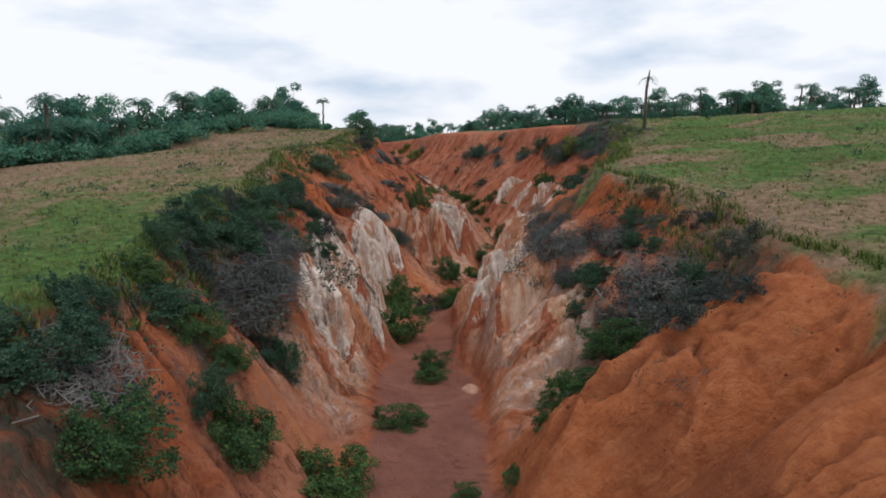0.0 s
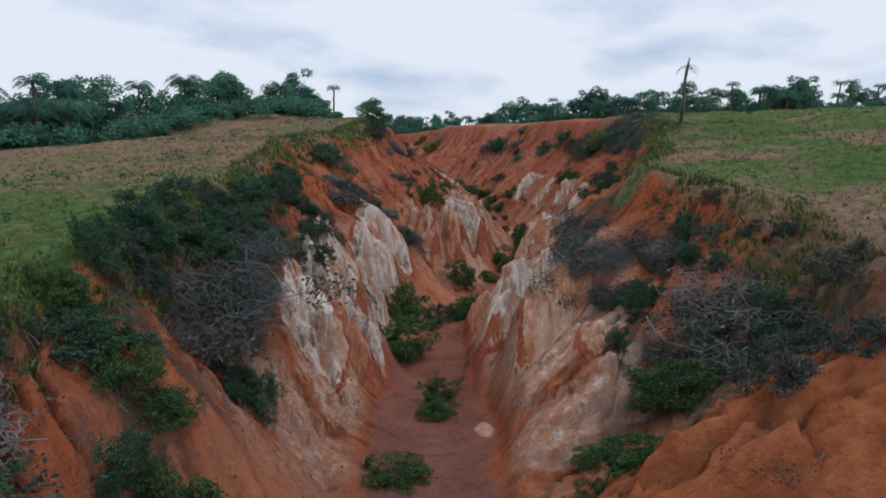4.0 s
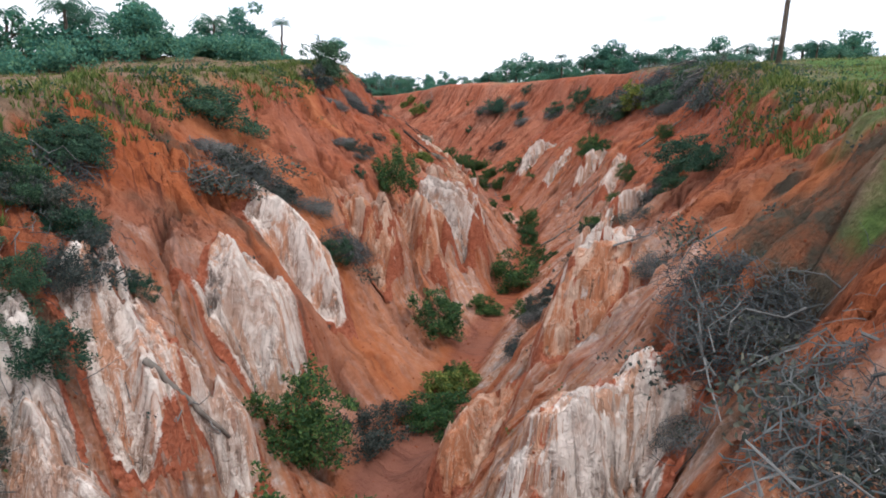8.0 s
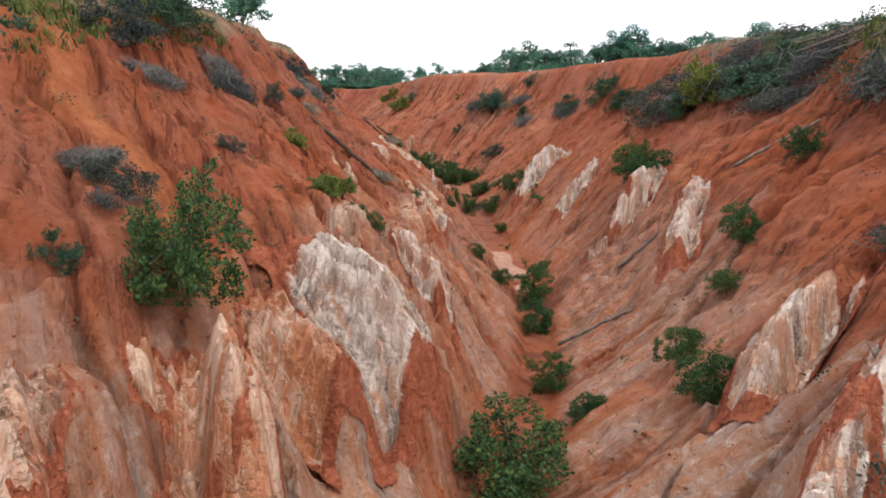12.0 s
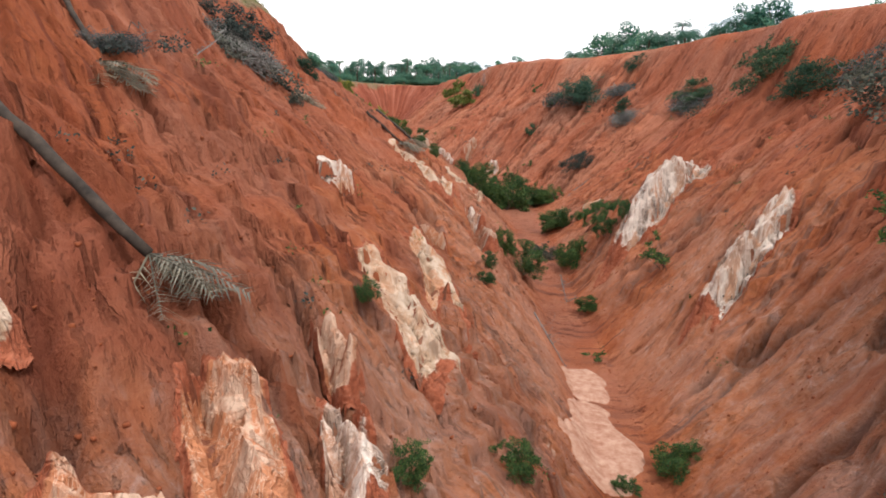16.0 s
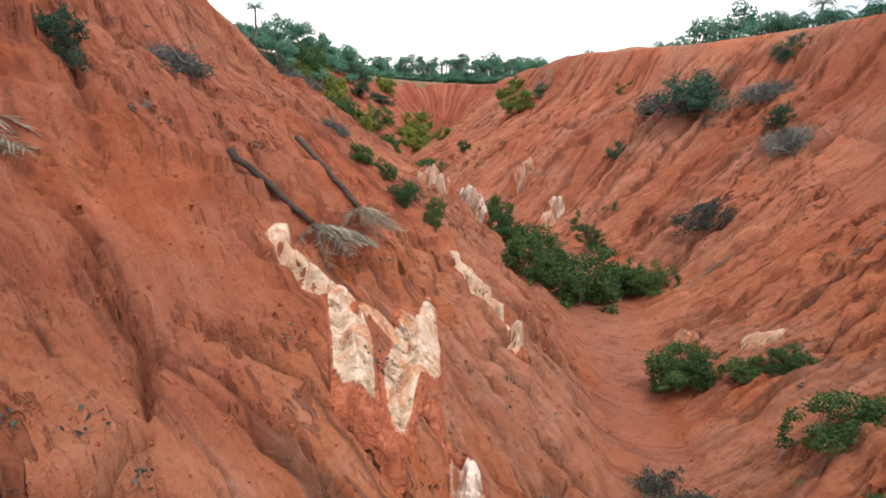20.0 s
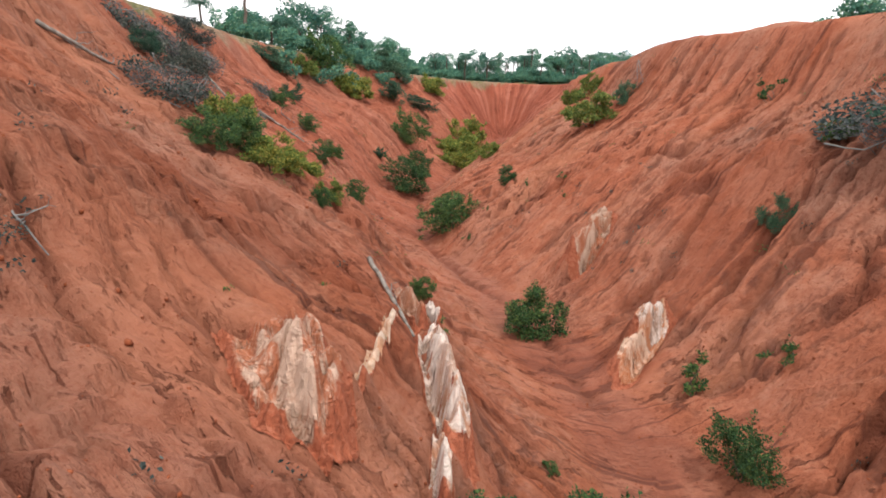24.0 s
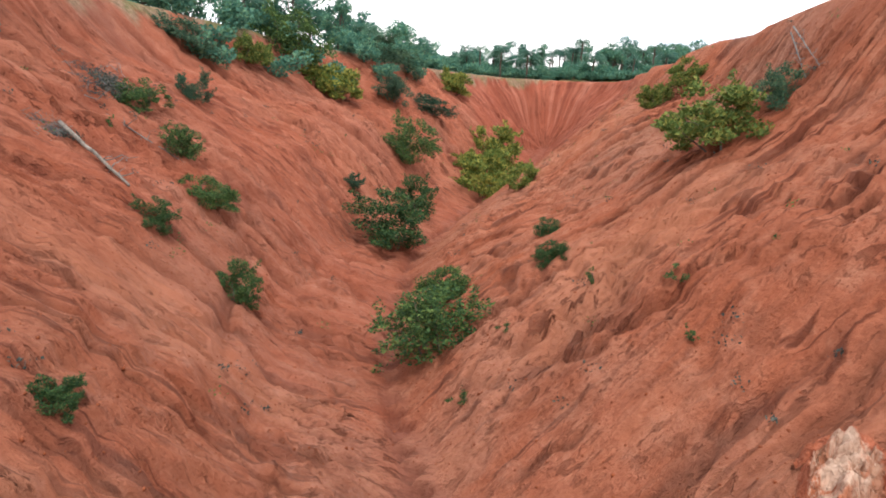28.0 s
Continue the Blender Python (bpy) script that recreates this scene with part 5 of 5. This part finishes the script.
DRY_A = [
    (-2.2, 63.3, 4.2), (-12.5, 75.5, 4.2), (-10.0, 74.5, 3.1), (17.8, 84.2, 2.8), (10.1, 77.7, 2.3), (7.4, 71.7, 2.0), (6.3, 69.7, 1.8), (10.9, 78.9, 1.8), (-13.7, 103.8, 4.5), (-7.1, 90.2, 2.2), (-6.5, 99.2, 1.3), (-8.5, 113.5, 2.0), (-16.0, 145.3, 5.1), (-10.7, 144.0, 1.5), (27.1, 138.5, 8.0), (-11.2, 57.4, 2.5), (11.4, 28.0, 3.5), (13.8, 28.4, 3.0), (17.7, 35.2, 3.1), (17.7, 42.1, 2.8), (11.4, 183.1, 4.1), (7.6, 156.4, 2.6), (-47.9, 216.1, 5.1), (-34.8, 201.1, 4.9),
]
YELLOW_A = [
    (-10.8, 235.4, 5.7), (-24.2, 194.9, 3.2), (-19.9, 192.9, 2.5), (-2.1, 100.2, 2.0), (28.0, 129.9, 5.0), (-1.9, 103.4, 1.8), (-6.1, 109.0, 1.7), (1.6, 68.3, 3.0), (-40.4, 280.7, 9.8), (-55.8, 260.4, 8.1), (-20.9, 195.3, 2.2), (-22.3, 199.0, 2.5), (-18.8, 196.5, 1.6), (-58.8, 300.7, 7.4), (-45.6, 288.5, 9.1), (-43.5, 275.7, 6.3), (-39.7, 271.1, 8.3), (-17.2, 257.1, 3.3), (-14.7, 257.6, 3.3), (-56.7, 247.7, 3.8), (-28.1, 254.6, 3.3),
]
THIN_A = [
    (4.9, 195.8, 1.9), (1.6, 196.4, 2.6), (5.1, 222.3, 2.2), (14.7, 141.6, 2.8), (10.4, 136.5, 1.4), (-9.0, 189.1, 1.3), (-10.7, 222.4, 1.1), (-9.8, 219.3, 0.8), (-17.8, 222.5, 0.8), (-14.5, 224.4, 1.0), (-18.4, 219.4, 1.0), (-40.3, 219.8, 1.0),
]
for sort, spots in (("g", (*GREEN_A, *GREEN_B, *GREEN_C, *GREEN_D)), ("d", (*DARK_A, *DARK_B)), ("x", (*DRY_A,)), ("y", (*YELLOW_A,)), ("t", (*THIN_A,))):
    for i, (x, y, wide) in enumerate(spots):
        tall = random.uniform(0.85, 1.2) * (0.8 if wide > 5 else 1.0) * (0.7 if sort == "d" and wide > 3 or sort == "g" and y < 45 else 1.0)
        put(BUSH[sort][i % len(BUSH[sort])], stand(None, x, y, wide * 1.1, sink=0.1, stretch=(random.uniform(0.95, 1.25), random.uniform(0.7, 1.0), 0.85 * tall)), group="bushes in the gully")
# dark growth in the ravines near the rims
for i in range(62):
    if i % 4:
        x, y = place(random.uniform(97, 119), -random.uniform(9, 16.5))
    else:
        x, y = place(random.uniform(94, 106), random.uniform(10, 18))
    sort = "dxd"[i % 3]
    put(BUSH[sort][i % 2], stand(None, x, y, random.uniform(1.4, 3.2), sink=0.05, stretch=(1, 1, random.uniform(0.6, 0.9))), group="bushes in the gully")
for kinds in BUSH.values():
    for k in kinds:
        drop(k)

# ---- heaps of dead branches ----
HEAP = [brush_kind(61, TWIG_DARK, "dark tangled heap of dead branches on gully side"), brush_kind(62, TWIG, "grey tangled heap of dry branches on gully side"), brush_kind(63, TWIG_DARK, "dark tangled heap of dead branches on gully side", 210)]
HEAPS_A = [
    (-13.1, 39.1, 7.8), (-14.5, 22.5, 6.0), (14.4, 36.6, 7.3), (9.1, 47.2, 5.1), (16.0, 45.2, 3.1), (11.0, 26.8, 3.1), (-13.2, 45.2, 3.4), (13.6, 46.2, 4.2), (11.7, 38.0, 4.4), (9.8, 53.3, 4.5), (7.9, 52.5, 2.3), (10.4, 77.8, 3.5), (31.2, 126.9, 9.9), (17.2, 84.4, 3.2), (14.2, 79.6, 2.8), (-5.9, 76.9, 4.0), (-8.1, 77.9, 2.5), (28.5, 104.8, 6.9), (-10.4, 124.9, 3.0), (28.1, 132.1, 6.5),
]
HEAPS_B = [
    (29.1, 149.8, 6.5), (23.8, 180.2, 6.8), (-15.2, 144.4, 7.3), (10.8, 206.8, 8.1), (19.1, 200.9, 7.5), (17.0, 187.2, 4.4), (-26.8, 193.3, 4.6), (-14.3, 174.5, 2.3), (-40.0, 215.8, 2.7), (-44.5, 221.6, 4.4), (9.8, 44.6, 3.3), (-15.3, 54.3, 4.6), (-10.9, 49.1, 3.2), (-12.0, 57.1, 3.0), (15.0, 38.9, 6.3), (-12.5, 74.1, 6.6), (-16.6, 65.0, 4.6), (-11.6, 111.3, 3.4), (-41.5, 204.4, 7.2), (-44.5, 212.3, 7.1),
]
HEAPS_C = [
    (-14.1, 76.1, 2.7), (-12.5, 77.1, 3.1), (-10.4, 78.0, 3.0), (6.4, 69.4, 2.4), (5.3, 68.0, 2.1), (11.3, 77.8, 1.9), (9.2, 60.0, 1.8), (30.6, 128.4, 7.1), (32.0, 119.1, 6.5), (28.8, 131.5, 6.4), (26.5, 134.2, 4.9), (29.4, 118.2, 5.6), (-8.4, 91.2, 1.9), (-6.5, 89.2, 1.7), (-10.6, 110.6, 3.6), (-11.5, 102.2, 2.9), (21.4, 92.3, 2.9), (9.2, 53.7, 4.0), (9.9, 46.7, 3.2), (12.6, 47.0, 4.0), (-12.7, 44.9, 4.6), (-11.9, 42.3, 3.8), (-12.8, 47.3, 3.0),
    (-13.7, 157.8, 2.9), (-11.6, 152.3, 2.0),
]
for i, (x, y, wide) in enumerate((*HEAPS_A, *HEAPS_B, *HEAPS_C)):
    put(HEAP[i % 3], stand(None, x, y, wide * 1.1, sink=0.1, stretch=(1, 0.85, random.uniform(0.9, 1.3) * (0.75 if wide > 5 else 1))), group="heaps of dead branches")
for k in HEAP:
    drop(k)

# ---- fallen trunks, palms and branches ----
FALLEN = [
    (-6.8, 115.3, -1.9, 114.6, 0.15, "palm"),
    (-15.3, 145.9, -11.8, 146.6, 0.115, "palm"),
    (-8.2, 153.4, -5.4, 153.9, 0.115, "palm"),
    (-9.0, 159.5, -5.1, 157.2, 0.115, "palm"),
    (-13.6, 126.2, -9.4, 123.4, 0.115, "palm"),
    (11.6, 106.9, 15.4, 105.0, 0.11, "log"),
    (23.4, 112.5, 27.2, 109.9, 0.11, "log"),
    (6.9, 139.7, 8.8, 135.3, 0.05, "stick"),
    (-13.5, 191.9, -8.9, 187.2, 0.11, "log"),
    (-39.7, 216.8, -34.3, 216.3, 0.11, "log"),
    (7.7, 60.9, 9.1, 61.0, 0.05, "stick"),
    (8.2, 53.8, 7.9, 50.6, 0.05, "stick"),
    (-8.7, 56.1, -6.6, 57.6, 0.11, "log"),
    # added stick, standing in for a dark crack in the bed
    (8.9, 151.7, 9.2, 145.9, 0.06, "stick"),
    (-7.7, 244.7, -6.3, 238.2, 0.05, "stick"),
    (-7.8, 244.9, -6.8, 238.4, 0.05, "stick"),
    (-15.6, 176.6, -14.0, 176.9, 0.05, "stick"),
    (16.0, 170.5, 17.5, 169.0, 0.05, "stick"),
    (10.1, 177.2, 12.8, 178.5, 0.05, "stick"),
    (-44.8, 213.5, -32.1, 206.7, 0.11, "log"),
    (16.6, 113.2, 18.8, 112.3, 0.11, "log"),
    (-40.7, 220.0, -38.0, 222.7, 0.05, "stick"),
    (30.3, 132.4, 33.6, 126.1, 0.11, "log"),
    (32.2, 126.8, 32.9, 119.1, 0.11, "log"),
    (31.8, 120.2, 29.5, 109.5, 0.11, "log"),
    (32.4, 124.9, 30.7, 109.3, 0.11, "log"),
    (-10.1, 130.0, -16.3, 146.0, 0.05, "stick"),
    (-29.9, 188.4, -28.7, 191.3, 0.11, "log"),
]
for i, (x0, y0, x1, y1, rad, kind) in enumerate(FALLEN):
    fallen(x0, y0, x1, y1, rad, 90 + i, kind)

# ---- trees of the skyline ----
PALMS = [palm_kind(71, 7.0, "tall oil palm with feathery crown on the skyline"), palm_kind(72, 5.0, "oil palm with feathery crown on the skyline", 28), palm_kind(73, 8.5, "tall oil palm with feathery crown on the skyline", 24, 2.6), palm_kind(74, 3.0, "young oil palm among green scrub", 30, 3.0)]
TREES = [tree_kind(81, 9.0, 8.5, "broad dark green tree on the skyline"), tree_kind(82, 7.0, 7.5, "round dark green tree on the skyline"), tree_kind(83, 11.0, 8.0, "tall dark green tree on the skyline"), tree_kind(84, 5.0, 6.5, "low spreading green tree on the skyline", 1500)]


def plant(kinds, x, y, size):
    k = random.choice(kinds)
    put(k, stand(None, x, y, size, tilt=False, sink=0.1))


THICKET = []


def thicket(x, y, size):
    THICKET.append((x, y, size))


# wood beyond the field
for i in range(165):
    u, v = random.random(), random.random()
    x0 = -34 - 105 * u
    edge = float(np.interp(-x0, [28, 40, 54, 58, 70, 140], [136, 126, 102, 84, 70, 40]))
    plant(PALMS if random.random() < 0.6 else TREES, x0, edge + 12 + (20 + 60 * u) * v ** 1.3, random.uniform(0.7, 1.1))
for i in range(260):
    u, v = random.random(), random.random()
    x0 = -30 - 100 * u
    edge = float(np.interp(-x0, [28, 40, 54, 58, 70, 140], [136, 126, 102, 84, 70, 40]))
    thicket(x0, edge + 26 * v + random.uniform(-2, 3), random.uniform(3.0, 6.5))
# line of palms and trees beyond the far field
LINE_X, LINE_Y = [8, 30, 60, 110, 170, 240], [330, 262, 255, 240, 222, 200]
for i in range(180):
    x = 8 + 232 * (i + random.random()) / 180
    plant(PALMS if random.random() < 0.8 else TREES, x, float(np.interp(x, LINE_X, LINE_Y)) + random.uniform(-7, 14), random.uniform(0.75, 1.25))
for i in range(130):
    x = 8 + 232 * random.random()
    thicket(x, float(np.interp(x, LINE_X, LINE_Y)) - random.uniform(2, 8), random.uniform(3, 6))
for i in range(45):
    x = random.uniform(12, 120)
    plant(PALMS if random.random() < 0.7 else TREES, x, float(np.interp(x, LINE_X, LINE_Y)) + random.uniform(-16, 4), random.uniform(0.8, 1.25))
for i in range(110):
    x = random.uniform(10, 130)
    thicket(x, float(np.interp(x, LINE_X, LINE_Y)) - random.uniform(-4, 8), random.uniform(4, 7.5))
# trees round the gully's head
for i in range(150):
    x = random.uniform(-130, 12)
    plant(PALMS if random.random() < 0.6 else TREES, x, 356 + 0.12 * abs(x + 50) + 40 * random.random() ** 1.5, random.uniform(0.75, 1.1))
for x, y, kind, size in [(-69.6, 351, 0, 0.95), (-46, 352, 1, 0.95), (-36.5, 353, 2, 0.6), (-29.3, 352, 0, 0.8), (-57, 353, 2, 0.7), (-62, 350, 0, 0.85), (-20, 354, 1, 0.95)]:
    put(PALMS[kind], stand(None, x, y, size, tilt=False, sink=0.1))
for i in range(230):
    x = random.uniform(-130, 12)
    thicket(x, 352 + 0.12 * abs(x + 50) + random.uniform(0, 6), random.uniform(3, 6))
for i in range(46):
    u = random.random()
    plant(PALMS if random.random() < 0.25 else TREES, -62 - 14 * u + random.uniform(-10, 3), 240 + 95 * u + random.uniform(-4, 4), random.uniform(0.6, 0.95))
for i in range(60):
    u = random.random()
    thicket(-57 - 14 * u + random.uniform(-5, 6), 238 + 92 * u, random.uniform(2.5, 5))
for i in range(26):
    thicket(-80 + 2.5 * i, 349.5 + random.uniform(0, 1.5), random.uniform(2.2, 3.4))
# single trees
put(PALMS[2], stand(None, -25.9, 135.3, 0.72, tilt=False))
thicket(-25.5, 134.6, 2.4)
put(TREES[1], stand(None, -19.4, 139.7, 0.75, tilt=False, sink=1.2))
for k in (*PALMS, *TREES):
    drop(k)


def thicket_mesh():
    r = np.random.default_rng(87)
    spots = []
    for x, y, size in THICKET:
        base = np.array([x, y, height(x, y)])
        blobs = [(base + np.array([r.normal() * 0.25, r.normal() * 0.25, r.uniform(0.1, 0.5)]) * size, np.array([0.24, 0.24, 0.19]) * size * r.uniform(0.7, 1.3)) for i in range(6)]
        spots.append(clumps(r, blobs, 620, 0.5))
    v, f = leaves(r, np.concatenate(spots), 0.46, 0.15, up=0.2)
    tagged(new("thicket", mesh_of("thicket", v, f, LEAF_HAZE)), "dense dark green thicket before the trees", "thicket", kind="stuff")


thicket_mesh()


def broken_palm(x, y):
    r = np.random.default_rng(5)
    root = thing("dead_palm", "bare dying palm trunk with a few hanging fronds", "palm tree")
    base = height(x, y)
    pts = np.array([[x, y, base - 0.4], [x + 0.1, y, base + 3], [x + 0.05, y, base + 6], [x + 0.3, y, base + 8.2], [x + 0.45, y, base + 9.4]])
    v, f = tubes([(pts, np.array([0.3, 0.24, 0.22, 0.2, 0.05]))], 8)
    part("trunk", mesh_of("trunk", v, f, BARK, True), root)
    part("crown", crown_of(r, pts[3], 9, 1.7, FROND_HAZE, lift=(-0.9, 0.6), hang=0.9), root)


broken_palm(32.3, 100.1)

# ---- grass, weeds and clods: what nobody could count ----
def scatter(n, seed, xs, ys, want):
    r = np.random.default_rng(seed)
    x, y = r.uniform(*xs, n), r.uniform(*ys, n)
    g = ground(x, y)
    k = want(x, y, g, r)
    return x[k], y[k], g[0][k], r


def blades(name, x, y, z, r, tall, per, mat, label):
    n = len(x) * per
    bx, by = np.repeat(x, per) + r.normal(size=n) * 0.10, np.repeat(y, per) + r.normal(size=n) * 0.10
    h = np.repeat(tall * r.uniform(0.5, 1.4, len(x)), per) * r.uniform(0.6, 1.1, n)
    an = r.uniform(0, 6.28, n)
    lean = r.uniform(0.15, 0.75, n) * h
    base = np.stack([bx, by, np.repeat(z, per) - 0.06], -1)
    side = np.stack([-np.sin(an), np.cos(an), 0 * an], -1) * (0.028 + 0.03 * h)[:, None]
    out = np.stack([np.cos(an) * lean, np.sin(an) * lean, h], -1)
    v = np.stack([base - side, base + side, base + out * np.array([0.45, 0.45, 0.65]) + side * 0.7, base + out], 1).reshape(-1, 3)
    ob = new(name, mesh_of(name, v, np.arange(4 * n).reshape(-1, 4), mat))
    return tagged(ob, label, "grass", kind="stuff")


def on_field(x, y, g, r):
    z, s, d, a, w, dr, off, t2 = g
    bare = (d > 0) & (s > 200)
    near = np.exp(-np.maximum(off, 0) / 26)
    return (a > dr - 0.8) & ~bare & (r.random(len(x)) < near) & (s > 62)


x, y, z, r = scatter(90000, 101, (-75, 75), (5, 175), on_field)
cut = r.random(len(x)) < 0.55
blades("grass", x[cut], y[cut], z[cut], r, 0.26, 5, GRASS_BLADE, "short patchy green grass on the field")
blades("dry_grass", x[~cut], y[~cut], z[~cut], r, 0.20, 5, DRY_BLADE, "short dry straw-coloured grass on the field")


def at_rim(x, y, g, r):
    z, s, d, a, w, dr, off, t2 = g
    return (a > dr - 2.6) & (a < dr + 0.8) & (s > 62) & (s < 175) & ((d < 0) | (s > 94) & (np.abs(s - 118) > 9) | (a > dr)) & (r.random(len(x)) < 0.9)


x, y, z, r = scatter(60000, 102, (-30, 40), (5, 120), at_rim)
blades("rim_grass", x, y, z, r, 0.5, 6, GRASS_BLADE, "long grass and weeds hanging over the rim")


def weed_patch(name, n, seed, xs, ys, want, size, mat, label, per=26):
    x, y, z, r = scatter(n, seed, xs, ys, want)
    k = len(x)
    wide = np.repeat(size * r.uniform(0.5, 1.6, k), per)
    at = np.stack([np.repeat(x, per), np.repeat(y, per), np.repeat(z, per)], -1) + r.normal(size=(k * per, 3)) * np.array([0.3, 0.3, 0.18]) * wide[:, None]
    at[:, 2] += 0.12 * wide
    v, f = leaves(r, at, 0.22 * size, 0.07 * size, up=0.4)
    return tagged(new(name, mesh_of(name, v, f, mat)), label, "weeds", kind="stuff")


weed_patch("field_weeds", 5200, 103, (-75, 75), (10, 150), lambda x, y, g, r: (g[6] > 1) & (r.random(len(x)) < 0.35 * ramp01(fbm(x / 9, y / 9, 2), -0.5, 0.5)), 1.0, LEAF_RIM, "low dark weeds dotted over the field")
weed_patch("slope_weeds", 9000, 104, (-50, 30), (20, 290), lambda x, y, g, r: (g[3] > g[4] + 2) & (g[7] < 0.98) & (r.random(len(x)) < 0.06), 0.55, LEAF, "small green weeds dotted over the red slopes", 18)
weed_patch("dry_slope_weeds", 9000, 105, (-50, 30), (20, 290), lambda x, y, g, r: (g[3] > g[4] + 3) & (g[7] < 0.99) & (r.random(len(x)) < 0.10), 0.6, LEAF_DEAD, "small dry grey weeds dotted over the red slopes", 18)
weed_patch("rim_weeds", 30000, 106, (-32, 42), (8, 175), lambda x, y, g, r: (g[3] > g[5] - 3.0) & (g[3] < g[5] + 0.6) & (g[1] < 190) & ((g[2] < 0) | (g[1] > 94) & (np.abs(g[1] - 118) > 9)) & (r.random(len(x)) < 0.55 * ramp01(fbm(x / 6, y / 6, 2), -0.3, 0.4)), 1.0, LEAF_RIM, "dark weeds and creepers along the rim", 22)


def clods(n, seed):
    x, y, z, r = scatter(n, seed, (-45, 28), (20, 250), lambda x, y, g, r: (g[7] < 0.95) & (g[3] < 30))
    k = len(x)
    size = 0.012 + 0.035 * r.random(k) ** 6 + 0.018 * r.random(k)
    cube = np.array([(i, j, q) for i in (-1, 1) for j in (-1, 1) for q in (-1, 1)], float)
    v = cube[None] * r.uniform(0.55, 1.1, (k, 8, 1)) * size[:, None, None] * r.uniform(0.7, 1.4, (k, 1, 3))
    an = r.uniform(0, 6.28, k)
    c, s = np.cos(an)[:, None], np.sin(an)[:, None]
    v = np.stack([v[..., 0] * c - v[..., 1] * s, v[..., 0] * s + v[..., 1] * c, v[..., 2]], -1) + np.stack([x, y, z + 0.3 * size], -1)[:, None]
    face = np.array([(0, 1, 3, 2), (4, 6, 7, 5), (0, 4, 5, 1), (2, 3, 7, 6), (0, 2, 6, 4), (1, 5, 7, 3)])
    f = (face[None] + 8 * np.arange(k)[:, None, None]).reshape(-1, 4)
    return tagged(new("earth_clods", mesh_of("earth_clods", v.reshape(-1, 3), f, CLOD, True)), "loose red earth clods and crumbs on the slopes", "earth clods", kind="stuff")


clods(30000, 107)


def litter(name, n, seed, xs, ys, want, mat, label):
    """Dead twigs strewn over the ground."""
    x, y, z, r = scatter(n, seed, xs, ys, want)
    paths = []
    for i in range(len(x)):
        an, ln = r.uniform(0, 6.28), r.uniform(0.5, 1.9)
        e = np.array([math.cos(an), math.sin(an)]) * ln * 0.5
        a = (x[i] - e[0], y[i] - e[1], height(x[i] - e[0], y[i] - e[1]) + r.uniform(0.02, 0.45))
        b = (x[i] + e[0], y[i] + e[1], height(x[i] + e[0], y[i] + e[1]) + r.uniform(0.02, 0.45))
        th = r.uniform(0.008, 0.022)
        paths.append((bent(r, a, b, 0.22, 5), np.linspace(th, th * 0.3, 5)))
    v, f = tubes(paths, 3)
    return tagged(new(name, mesh_of(name, v, f, mat)), label, "twigs", kind="stuff")


def brushy(x, y, g, r):
    z, s, d, a, w, dr, off, t2 = g
    left_side = (d < 0) & (s > 84) & (s < 119) & (a > 8) & (a < dr)
    right_side = (d > 0) & (s > 92) & (s < 114) & (a > 9) & (a < dr + 1)
    upper = (d > 0) & (s > 150) & (s < 205) & (a > dr - 6) & (a < dr + 3)
    return left_side | right_side | upper


litter("dark_twigs", 10500, 108, (-24, 40), (20, 150), brushy, TWIG_DARK, "dark dead twigs strewn over the slope")
litter("pale_twigs", 5000, 109, (-24, 40), (20, 150), brushy, TWIG, "pale dead twigs strewn over the slope")
